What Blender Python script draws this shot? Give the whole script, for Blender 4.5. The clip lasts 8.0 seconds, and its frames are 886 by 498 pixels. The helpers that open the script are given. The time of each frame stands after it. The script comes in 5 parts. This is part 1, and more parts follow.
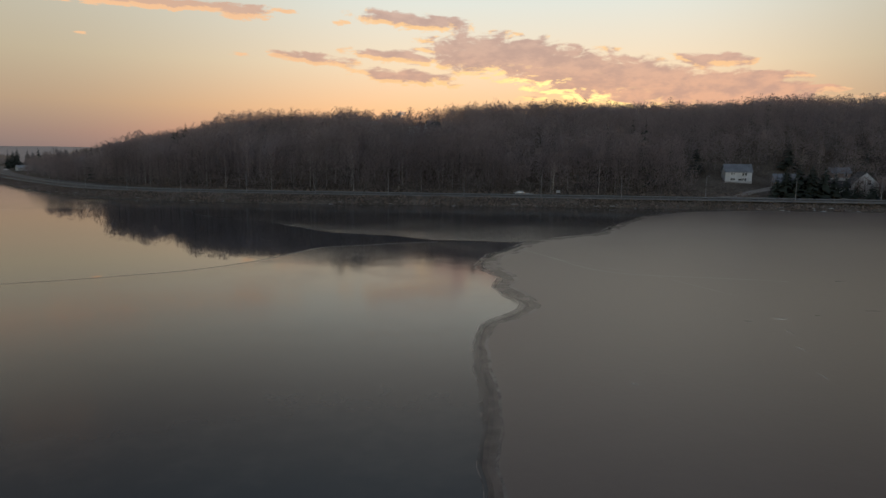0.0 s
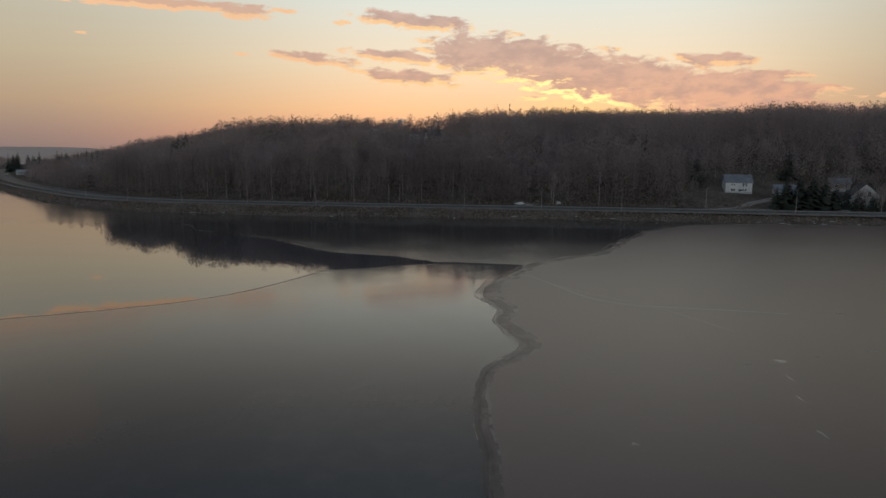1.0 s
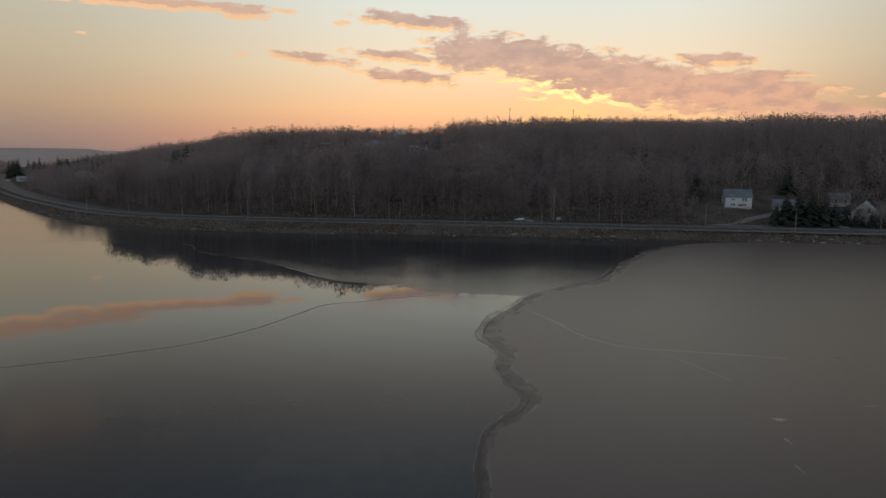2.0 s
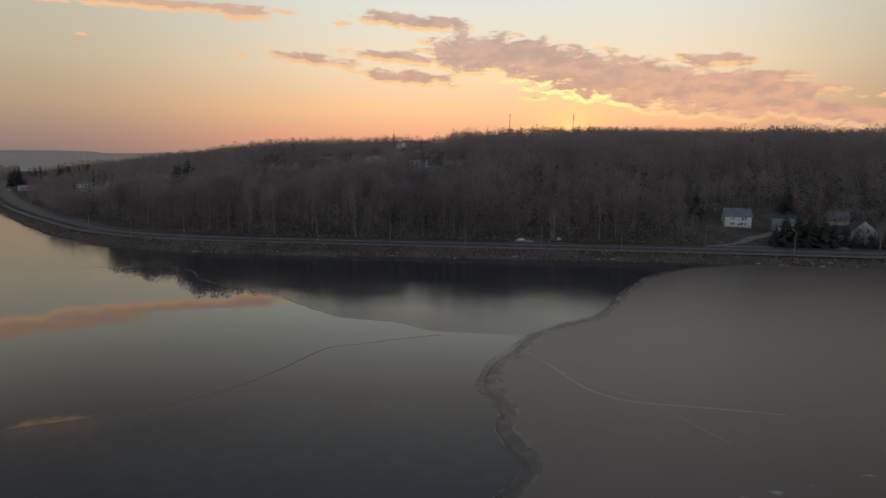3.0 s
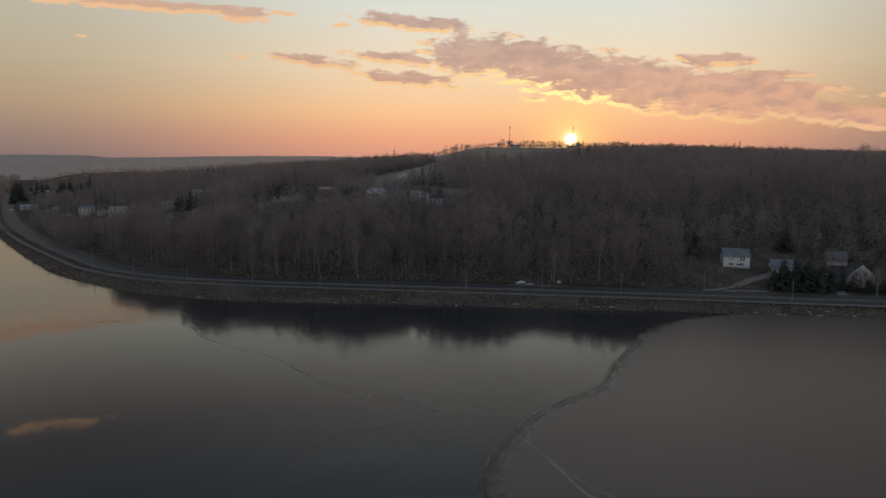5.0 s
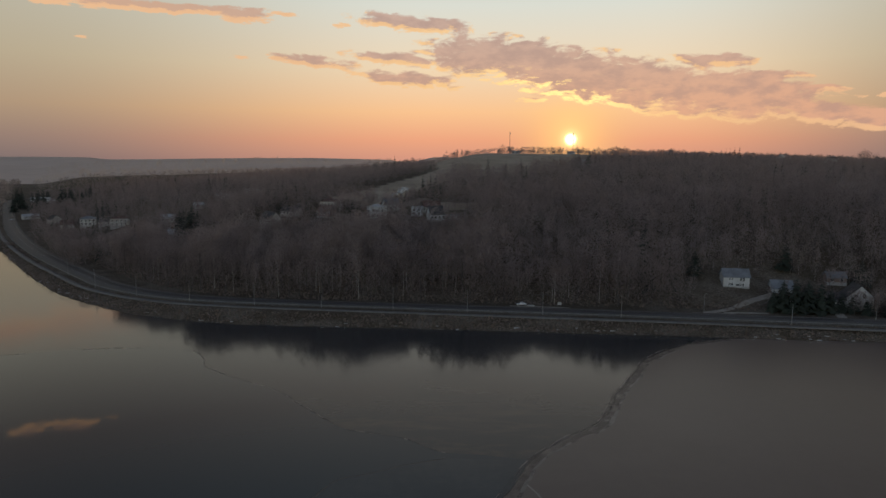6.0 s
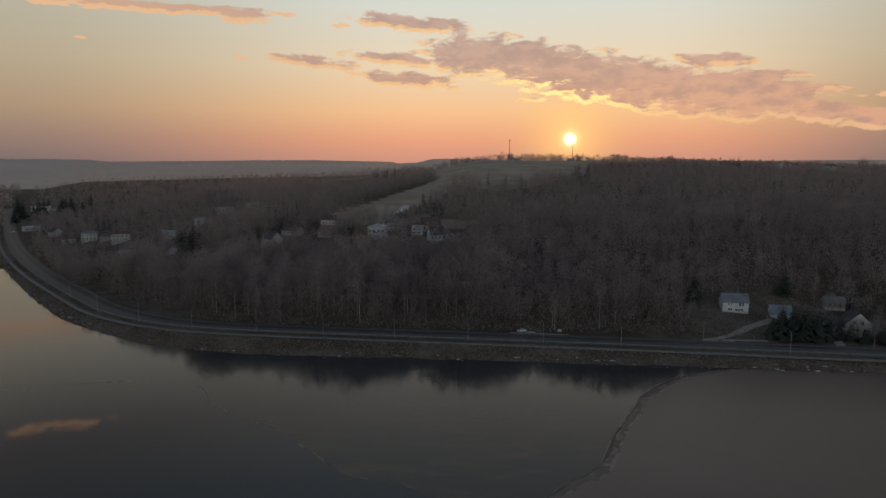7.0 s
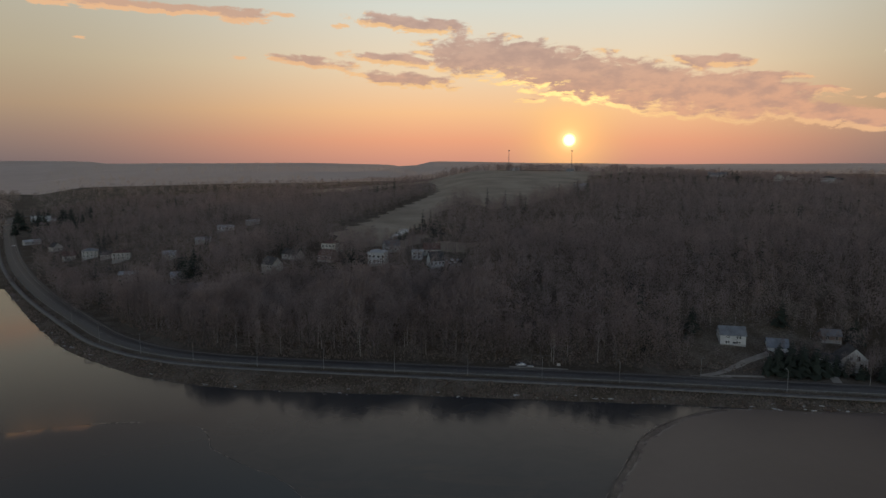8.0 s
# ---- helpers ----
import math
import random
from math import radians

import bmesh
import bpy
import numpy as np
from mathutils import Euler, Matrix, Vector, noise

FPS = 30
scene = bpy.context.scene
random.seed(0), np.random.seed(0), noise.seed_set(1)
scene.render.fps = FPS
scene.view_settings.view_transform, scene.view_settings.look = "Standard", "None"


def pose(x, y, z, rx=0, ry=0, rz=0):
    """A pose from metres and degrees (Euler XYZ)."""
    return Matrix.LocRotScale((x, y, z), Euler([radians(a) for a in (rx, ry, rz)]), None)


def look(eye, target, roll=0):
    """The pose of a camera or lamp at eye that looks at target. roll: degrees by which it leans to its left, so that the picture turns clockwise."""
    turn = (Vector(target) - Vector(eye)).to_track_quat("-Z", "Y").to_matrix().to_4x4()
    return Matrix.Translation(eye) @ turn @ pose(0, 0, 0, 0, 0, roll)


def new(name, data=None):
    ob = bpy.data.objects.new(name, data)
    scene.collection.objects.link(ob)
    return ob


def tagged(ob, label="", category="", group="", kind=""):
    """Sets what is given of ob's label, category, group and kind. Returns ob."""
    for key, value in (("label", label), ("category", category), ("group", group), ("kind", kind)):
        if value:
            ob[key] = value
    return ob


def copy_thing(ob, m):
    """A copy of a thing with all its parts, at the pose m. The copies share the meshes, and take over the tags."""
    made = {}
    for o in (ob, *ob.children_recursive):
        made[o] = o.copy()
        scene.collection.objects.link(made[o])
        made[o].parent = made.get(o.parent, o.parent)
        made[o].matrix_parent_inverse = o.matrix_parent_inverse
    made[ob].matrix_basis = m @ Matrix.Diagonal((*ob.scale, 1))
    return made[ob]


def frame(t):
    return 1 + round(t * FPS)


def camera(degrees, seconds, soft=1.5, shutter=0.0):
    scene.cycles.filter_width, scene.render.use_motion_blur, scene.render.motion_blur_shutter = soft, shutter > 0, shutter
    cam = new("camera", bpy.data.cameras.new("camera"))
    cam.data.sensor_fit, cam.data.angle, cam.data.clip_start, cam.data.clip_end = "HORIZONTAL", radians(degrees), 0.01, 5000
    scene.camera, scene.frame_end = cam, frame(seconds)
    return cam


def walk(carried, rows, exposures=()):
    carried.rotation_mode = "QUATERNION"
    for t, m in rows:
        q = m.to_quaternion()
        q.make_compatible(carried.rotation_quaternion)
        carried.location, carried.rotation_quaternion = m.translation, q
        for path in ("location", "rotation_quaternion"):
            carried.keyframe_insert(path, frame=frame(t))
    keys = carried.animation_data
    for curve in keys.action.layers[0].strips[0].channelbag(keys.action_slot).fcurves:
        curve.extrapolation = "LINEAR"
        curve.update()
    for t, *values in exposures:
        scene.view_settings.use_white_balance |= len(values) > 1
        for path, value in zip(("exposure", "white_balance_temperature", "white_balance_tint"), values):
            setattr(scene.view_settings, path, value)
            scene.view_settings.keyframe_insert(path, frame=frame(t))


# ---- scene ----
cam = camera(69.3, 8.0, soft=1.5)
PATH = [
    (0, (1.222, -0.343, 16.993), (1.219, 1.639, 16.721), 0.5),
    (0.5, (1.179, -0.084, 19.252), (1.176, 1.898, 18.981), 0.5),
    (1, (1.132, 0.097, 21.707), (1.128, 2.078, 21.435), 0.5),
    (1.5, (1.04, 0.292, 24.747), (1.036, 2.273, 24.475), 0.5),
    (3, (0.698, 0.569, 36.938), (0.693, 2.551, 36.668), 0.4),
    (3.5, (0.427, 0.272, 41.796), (0.423, 2.254, 41.526), 0.3),
    (4, (0.251, 0.414, 46.462), (0.247, 2.395, 46.193), 0.3),
    (4.5, (0.233, 0.401, 50.893), (0.228, 2.383, 50.625), 0.3),
    (6, (-0.215, 0.472, 64.682), (-0.221, 2.454, 64.416), 0.2),
    (6.5, (-0.632, 0.273, 70.078), (-0.637, 2.255, 69.812), 0.2),
    (7, (-0.73, 0.41, 76.695), (-0.735, 2.392, 76.429), 0.1),
    (7.5, (-0.814, 0.349, 84.1), (-0.819, 2.332, 83.834), 0.1),
    (8, (-1.154, 0.286, 91.777), (-1.156, 2.268, 91.513), 0.2),
]
walk(cam, [(t, look(eye, target, roll)) for t, eye, target, roll in PATH], [(0.0, 0.2, 6380, 10), (4.0, 0.14, 6380, 10), (6.0, 0.04, 6430, 10), (8.0, 0.0, 6450, 10)])

# ---------------------------------------------------------------- sky, sun
SUN_AZ, SUN_EL = 10.9, 2.06          # degrees to the right of +y, above the horizon


class Nodes:
    """Short forms for writing node trees."""

    def __init__(self, tree):
        self.t = tree
        tree.nodes.clear()

    def add(self, kind, **props):
        n = self.t.nodes.new(kind)
        for k, v in props.items():
            setattr(n, k, v)
        return n

    def put(self, sock, v):
        if isinstance(v, bpy.types.NodeSocket):
            self.t.links.new(v, sock)
        elif v is not None:
            sock.default_value = v

    def m(self, op, a, b=None, c=None, clamp=False):
        n = self.add("ShaderNodeMath", operation=op, use_clamp=clamp)
        for s, v in zip(n.inputs, (a, b, c)):
            self.put(s, v)
        return n.outputs[0]

    def smooth(self, v, lo, hi):
        n = self.add("ShaderNodeMapRange", interpolation_type="SMOOTHSTEP")
        for s, x in zip(n.inputs[:5], (v, lo, hi, 0.0, 1.0)):
            self.put(s, x)
        return n.outputs[0]

    def rng(self, v, lo, hi, a, b):
        n = self.add("ShaderNodeMapRange")
        for s, x in zip(n.inputs[:5], (v, lo, hi, a, b)):
            self.put(s, x)
        return n.outputs[0]

    def ramp(self, v, stops):
        n = self.add("ShaderNodeValToRGB")
        e = n.color_ramp.elements
        while len(e) < len(stops):
            e.new(0.5)
        for el, (p, col) in zip(e, stops):
            el.position, el.color = p, (*col, 1)
        self.put(n.inputs[0], v)
        return n.outputs[0]

    def mix(self, f, a, b, blend="MIX"):
        n = self.add("ShaderNodeMix", data_type="RGBA", blend_type=blend)
        self.put(n.inputs[0], f)
        for s, v in ((n.inputs[6], a), (n.inputs[7], b)):
            self.put(s, (*v, 1) if isinstance(v, tuple) and len(v) == 3 else v)
        return n.outputs[2]

    def vec(self, x, y, z):
        n = self.add("ShaderNodeCombineXYZ")
        for s, v in zip(n.inputs, (x, y, z)):
            self.put(s, v)
        return n.outputs[0]

    def noise(self, vec, scale, detail=4.0, rough=0.55, distort=0.0):
        n = self.add("ShaderNodeTexNoise")
        self.put(n.inputs["Vector"], vec)
        n.inputs["Scale"].default_value, n.inputs["Detail"].default_value = scale, detail
        n.inputs["Roughness"].default_value, n.inputs["Distortion"].default_value = rough, distort
        return n.outputs["Fac"]


def srgb(r, g, b):
    return tuple(((v / 255 + 0.055) / 1.055) ** 2.4 if v > 10 else v / 3295 for v in (r, g, b))


def sky_world():
    world = bpy.data.worlds.new("dawn_sky")
    world.use_nodes = True
    scene.world = world
    n = Nodes(world.node_tree)
    co = n.add("ShaderNodeTexCoord").outputs["Generated"]
    sep = n.add("ShaderNodeSeparateXYZ")
    n.put(sep.inputs[0], co)
    x, y, z = sep.outputs
    deg = 180 / math.pi
    el = n.m("MULTIPLY", n.m("ARCSINE", z), deg)
    az = n.m("MULTIPLY", n.m("ARCTAN2", x, y), deg)
    # clear air: two columns of colour, towards the sun and away from it
    k = n.m("DIVIDE", n.m("MAXIMUM", el, 0.0), 40.0, clamp=True)
    near = n.ramp(k, [(0.0, srgb(*SKY_NEAR[0])), (0.05, srgb(*SKY_NEAR[1])), (0.11, srgb(*SKY_NEAR[2])), (0.2, srgb(*SKY_NEAR[3])),
                      (0.33, srgb(*SKY_NEAR[4])), (0.52, srgb(*SKY_NEAR[5])), (0.75, srgb(*SKY_NEAR[6]))])
    far = n.ramp(k, [(0.0, srgb(*SKY_FAR[0])), (0.05, srgb(*SKY_FAR[1])), (0.11, srgb(*SKY_FAR[2])), (0.2, srgb(*SKY_FAR[3])),
                     (0.33, srgb(*SKY_FAR[4])), (0.52, srgb(*SKY_FAR[5])), (0.75, srgb(*SKY_FAR[6]))])
    off = n.m("ABSOLUTE", n.m("SUBTRACT", az, SUN_AZ - 3))
    side = n.smooth(n.m("MULTIPLY", off, n.rng(az, 14.0, 34.0, 1.0, 1.3)), 8.0, 44.0)
    air = n.mix(side, near, far)
    # the wide glow round the sun
    sun = Vector((math.sin(radians(SUN_AZ)) * math.cos(radians(SUN_EL)), math.cos(radians(SUN_AZ)) * math.cos(radians(SUN_EL)), math.sin(radians(SUN_EL))))
    dot = n.add("ShaderNodeVectorMath", operation="DOT_PRODUCT")
    n.put(dot.inputs[0], co)
    dot.inputs[1].default_value = sun
    ang = n.m("MULTIPLY", n.m("ARCCOSINE", n.m("MINIMUM", dot.outputs["Value"], 1.0)), deg)
    glow = n.m("POWER", 2.718, n.m("MULTIPLY", n.m("MULTIPLY", ang, ang), -1 / 14.0))
    glow2 = n.m("POWER", 2.718, n.m("MULTIPLY", ang, -0.95))
    air = n.mix(n.m("MULTIPLY", glow, 0.55), air, srgb(255, 205, 120), "MIX")
    # clouds: flat streaks, mauve above and lit from below
    warp = n.m("MULTIPLY", n.m("SUBTRACT", n.noise(n.vec(n.m("MULTIPLY", az, 0.3), el, 3.0), 0.5, 4.0, 0.6), 0.5), 1.3)

    def bank(drop):
        """The thickness of cloud a little below each direction."""
        e = n.m("SUBTRACT", n.m("ADD", el, warp), drop)
        total = None
        for a0, e0, ha, he, slope, amount in CLOUDS:
            da = n.m("SUBTRACT", az, a0)
            de = n.m("SUBTRACT", n.m("SUBTRACT", e, e0), n.m("MULTIPLY", da, slope))
            q = n.m("ADD", n.m("POWER", n.m("DIVIDE", n.m("ABSOLUTE", da), ha), 2.4), n.m("POWER", n.m("DIVIDE", n.m("ABSOLUTE", de), he), 2.0))
            blob = n.m("MULTIPLY", n.m("POWER", 2.718, n.m("MULTIPLY", q, -0.62)), amount)
            total = blob if total is None else n.m("MAXIMUM", total, blob)
        tex = n.noise(n.vec(n.m("MULTIPLY", az, 0.36), n.m("SUBTRACT", el, drop), 0.0), 1.3, 8.0, 0.62, 0.35)
        return n.m("ADD", total, n.m("MULTIPLY", n.m("MULTIPLY", n.m("SUBTRACT", tex, 0.5), 1.9), n.smooth(total, 0.05, 0.5)))

    body, below = bank(0.0), bank(0.34)
    dens = n.m("MULTIPLY", n.smooth(body, 0.37, 0.75), 0.9)
    under = n.m("MULTIPLY", n.smooth(body, 0.36, 0.56), n.m("SUBTRACT", 1.0, n.smooth(below, 0.34, 0.62)))
    shade = n.noise(n.vec(n.m("MULTIPLY", az, 0.45), el, 7.0), 1.1, 5.0, 0.6)
    low = n.mix(n.smooth(el, 4.0, 11.0), srgb(222, 168, 136), srgb(196, 162, 145))
    col = n.mix(n.smooth(shade, 0.36, 0.66), low, n.mix(0.6, low, srgb(168, 137, 128)))
    col = n.mix(n.m("MULTIPLY", n.smooth(off, 14.0, 32.0), n.smooth(az, 5.0, -10.0)), col, srgb(204, 164, 138))
    air = n.mix(dens, air, col)
    lit = n.m("POWER", 2.718, n.m("MULTIPLY", n.m("ADD", n.m("POWER", n.m("DIVIDE", n.m("SUBTRACT", az, SUN_AZ - 0.6), 5.4), 2.0),
                                                   n.m("POWER", n.m("DIVIDE", n.m("SUBTRACT", n.m("ADD", el, n.m("MULTIPLY", n.m("SUBTRACT", az, SUN_AZ), 0.19)), 5.9), 1.15), 2.0)), -1.0))
    peach = n.mix(n.smooth(off, 5.0, 26.0), srgb(255, 206, 140), srgb(240, 190, 142))
    warm = n.mix(n.m("MULTIPLY", under, 0.75), air, peach)
    warm = n.mix(n.m("MULTIPLY", n.m("MULTIPLY", under, 1.25), lit, clamp=True), warm, (1.32, 0.92, 0.36))
    holes = n.m("MULTIPLY", n.smooth(n.noise(n.vec(n.m("MULTIPLY", az, 0.3), el, 11.0), 1.7, 5.0, 0.6), 0.585, 0.64), n.m("MULTIPLY", lit, 0.95, clamp=True))
    warm = n.mix(n.m("MULTIPLY", holes, n.smooth(body, 0.3, 0.6)), warm, (1.2, 0.82, 0.32))
    # a short vapour trail
    ta, te = n.m("SUBTRACT", az, 33.8), n.m("SUBTRACT", el, 8.35)
    cross = n.m("SUBTRACT", n.m("MULTIPLY", ta, 0.86), n.m("MULTIPLY", te, 0.5))
    along = n.m("ADD", n.m("MULTIPLY", ta, 0.5), n.m("MULTIPLY", te, 0.86))
    trail = n.m("POWER", 2.718, n.m("MULTIPLY", n.m("ADD", n.m("POWER", n.m("DIVIDE", cross, 0.05), 2.0), n.m("POWER", n.m("DIVIDE", along, 0.26), 2.0)), -1.0))
    warm = n.mix(n.m("MULTIPLY", trail, 0.8), warm, srgb(255, 236, 205))
    # low sky from the gradient, high sky and the rest from the sky model
    sky = n.add("ShaderNodeTexSky", sky_type="NISHITA", sun_disc=False)
    sky.sun_elevation, sky.sun_rotation = radians(SUN_EL), radians(SUN_AZ)
    sky.altitude, sky.air_density, sky.dust_density = 200, 1.0, 2.0
    tone = n.mix(n.smooth(el, 14.0, 42.0), SKY_BACK, SKY_ZENITH)
    model = n.mix(1.0, sky.outputs[0], tone, "MULTIPLY")
    up = n.smooth(el, 24.0, 60.0)
    back = n.smooth(off, 60.0, 110.0)
    out = n.mix(n.m("MAXIMUM", up, back), warm, model)
    # the visible sun
    disc = n.m("SUBTRACT", 1.0, n.smooth(ang, 0.34, 0.62))
    halo = n.m("ADD", n.m("MULTIPLY", disc, 2.2), n.m("MULTIPLY", glow2, 0.85))
    fire = n.mix(1.0, out, n.mix(1.0, n.mix(n.smooth(ang, 0.2, 1.3), (1.0, 0.80, 0.36), (1.0, 0.36, 0.10)), n.vec(halo, halo, halo), "MULTIPLY"), "ADD")
    bg = n.add("ShaderNodeBackground")
    n.put(bg.inputs[0], fire)
    bg.inputs[1].default_value = 1.0
    n.t.links.new(bg.outputs[0], n.add("ShaderNodeOutputWorld").inputs[0])


# colours of the clear air from the horizon upwards: 0, 2, 4.4, 8, 13, 21, 30 degrees
SKY_NEAR = [(208, 147, 126), (236, 164, 126), (248, 194, 142), (238, 213, 178), (217, 218, 206), (182, 174, 164), (136, 146, 150)]
SKY_FAR = [(124, 108, 106), (150, 126, 113), (174, 148, 121), (183, 168, 141), (184, 180, 163), (130, 120, 113), (99, 111, 117)]
SKY_BACK = (0.70, 0.69, 0.85)          # strength of the sky model, low down away from the sun
SKY_ZENITH = (0.165, 0.128, 0.15)      # and overhead
# azimuth, elevation, half length, half height, slope, in degrees
CLOUDS = [
    (-23.3, 11.95, 8.6, 0.42, 0.017, 1.0), (-16.5, 11.8, 2.0, 0.5, 0.05, 1.0), (-2.7, 11.6, 4.6, 0.62, -0.09, 1.05), (-11.1, 8.4, 3.6, 0.45, -0.09, 0.95),
    (-4.0, 8.8, 4.2, 0.55, -0.065, 0.95), (-3.6, 7.2, 4.3, 0.6, -0.06, 0.95), (4.2, 9.0, 5.6, 1.45, -0.03, 1.1), (10.3, 7.7, 6.6, 1.7, -0.17, 1.2),
    (16.9, 6.5, 6.6, 1.75, -0.175, 1.25), (22.9, 5.7, 6.6, 1.6, -0.13, 1.25), (21.9, 8.3, 2.7, 0.42, -0.04, 1.05), (26.0, 6.9, 2.9, 0.45, -0.05, 1.05),
    (29.4, 5.7, 1.9, 0.3, -0.05, 0.95), (31.8, 3.6, 4.3, 0.75, -0.08, 1.15), (33.6, 5.0, 2.2, 0.18, -0.05, 0.7), (-17.7, 8.5, 1.4, 0.22, -0.045, 0.55), (-9.0, 11.4, 0.9, 0.24, 0.035, 0.6),
    (-28.6, 9.4, 0.8, 0.22, 0.09, 0.55), (-13.5, 12.1, 1.6, 0.25, -0.04, 0.55), (-32.5, 19.9, 4.6, 0.55, 0.08, 0.6), (-33.5, 12.5, 7.5, 0.62, 0.0, 1.0), (7.6, 5.3, 1.6, 0.3, 0.0, 0.62),
    (11.6, 9.5, 0.7, 0.12, 0.0, 0.5), (4.0, 10.9, 0.8, 0.14, 0.0, 0.5),
]
sky_world()

sun_lamp = new("sun", bpy.data.lights.new("sun", "SUN"))
sun_lamp.data.energy, sun_lamp.data.angle, sun_lamp.data.color = 0.8, radians(0.6), (1.0, 0.5, 0.22)
sun_lamp.matrix_world = look((0, 0, 300), (-math.sin(radians(SUN_AZ)) * 100, -math.cos(radians(SUN_AZ)) * 100, 300 - math.tan(radians(SUN_EL)) * 100))
# ---------------------------------------------------------------- lie of the land
SHORE = np.array([(-2600, 4200), (-1300, 2000), (-680, 1010), (-440, 640), (-330, 470), (-300, 434), (-252, 377), (-220, 341), (-193, 312), (-170, 293), (-150, 279), (-135, 269),
                  (-109, 258.5), (-83, 252), (-52, 249), (-20, 247), (13.5, 244), (48, 240.5), (89, 237), (130, 231.5), (165, 229), (400, 208), (1500, 120), (4900, -200)], float)
PROFILE = np.array([(-60, -4), (-6, -1.2), (0, -0.05), (3, 0.9), (8, 2.3), (11, 3.0), (40, 3.3), (52, 6.5), (64, 10), (100, 21), (135, 30), (205, 36), (295, 42), (450, 49), (800, 60), (1500, 66), (2500, 42), (3600, 60), (5500, 95)], float)

LAKE_HEAD = np.array([(-5000, 900), (-1500, 760), (-700, 655), (-430, 560), (-322, 455)], float)     # where the lake ends beyond the bend


def fold(v, lo, hi):
    k = np.clip((v - lo) / (hi - lo), 0, 1)
    return k * k * (3 - 2 * k)


def inland(x, y):
    """Metres inland, square to the shore."""
    ys = np.interp(x, SHORE[:, 0], SHORE[:, 1])
    slope = (np.interp(x + 14, SHORE[:, 0], SHORE[:, 1]) - np.interp(x - 14, SHORE[:, 0], SHORE[:, 1])) / 28
    return (y - ys) / np.sqrt(1 + slope * slope)


def land(x, y):
    """The height of the ground."""
    x, y = np.asarray(x, float), np.asarray(y, float)
    s = inland(x, y)
    z = np.interp(s, PROFILE[:, 0], PROFILE[:, 1])
    az = np.degrees(np.arctan2(x, np.maximum(y, 1)))
    low = 0.72 + 0.28 * fold(az, -33, -14)
    z = np.where((z > 29) & (y < 2400), 29 + (z - 29) * (0.45 + 0.55 * fold(az, -3, 4)), z)
    far = fold(y, 1900, 4300)
    hill = np.maximum(z - 3.3, 0) * (low * (1 - far) + far)
    lump = (np.sin(x * 0.021 + 1.3) * np.cos(y * 0.017) * 0.9 + np.sin(x * 0.0063 + y * 0.004) * 1.2 + np.sin(x * 0.0021 - y * 0.0013 + 2) * 4 * fold(y, 900, 2500)) * fold(s, 60, 260)
    lump = lump + 21 * np.exp(-0.5 * (((x - 90) / np.where(x < 90, 210, 330)) ** 2 + ((y - 1080) / 330) ** 2)) * fold(s, 60, 260)
    lump = lump + 5 * fold(az, 18, 28) * fold(s, 60, 110) * (1 - fold(s, 250, 450))
    rough = np.sin(x * 0.31 + np.sin(y * 0.23) * 2) * np.cos(y * 0.27 + x * 0.07) * 0.18 * np.where((s > 12) & (s < 40), 0.0, 1.0) * (s > -1)
    out = np.minimum(z, 3.3) + hill + lump + rough
    out = out + fold(y, 3000, 4250) * (18 + 20 * (1 - fold(az, -38, 12)) + 4 * np.sin(x * 0.0016 + 1))
    head = np.interp(x, LAKE_HEAD[:, 0], LAKE_HEAD[:, 1])
    out = np.where(x < -322, np.maximum(out, np.clip((y - head) * 0.25 - 0.3, -5, 3.0)), out)
    behind = fold(-y, 700, 1100)
    return out * (1 - behind) + behind * (12 + 14 * np.sin(x * 0.004) ** 2)


# ---------------------------------------------------------------- materials
def material(name, build):
    mat = bpy.data.materials.new(name)
    mat.use_nodes = True
    n = Nodes(mat.node_tree)
    shader = n.add("ShaderNodeBsdfPrincipled")
    n.t.links.new(shader.outputs[0], n.add("ShaderNodeOutputMaterial").inputs[0])
    build(n, shader)
    return mat


def bump(n, shader, height, strength, distance):
    b = n.add("ShaderNodeBump")
    b.inputs["Strength"].default_value, b.inputs["Distance"].default_value = strength, distance
    n.put(b.inputs["Height"], height)
    n.t.links.new(b.outputs[0], shader.inputs["Normal"])


def place(n):
    return n.add("ShaderNodeNewGeometry").outputs["Position"]


def plain(name, dark, light, rough=0.8, scale=0.6, fine=6.0, relief=0.0, metal=0.0, vary=0.0, spec=0.5, patchy=0.0, cover=0.9):
    """A dull surface that wanders between two colours at two scales."""
    def build(n, s):
        p = place(n)
        f = n.m("ADD", n.m("MULTIPLY", n.noise(p, scale, 4.0), 0.6), n.m("MULTIPLY", n.noise(p, fine, 3.0), 0.4))
        f = n.smooth(f, 0.32, 0.68)
        if vary:
            f = n.m("ADD", f, n.m("MULTIPLY", n.m("SUBTRACT", n.add("ShaderNodeObjectInfo").outputs["Random"], 0.5), vary), clamp=True)
        n.put(s.inputs["Base Color"], n.mix(f, dark, light))
        s.inputs["Roughness"].default_value, s.inputs["Metallic"].default_value = rough, metal
        s.inputs["Specular IOR Level"].default_value = spec
        if relief:
            bump(n, s, n.noise(p, fine, 4.0), 0.6, relief)
        if patchy:
            n.put(s.inputs["Alpha"], n.m("MULTIPLY", n.smooth(n.noise(p, patchy, 5.0, 0.65), 0.36, 0.56), cover))
    return material(name, build)


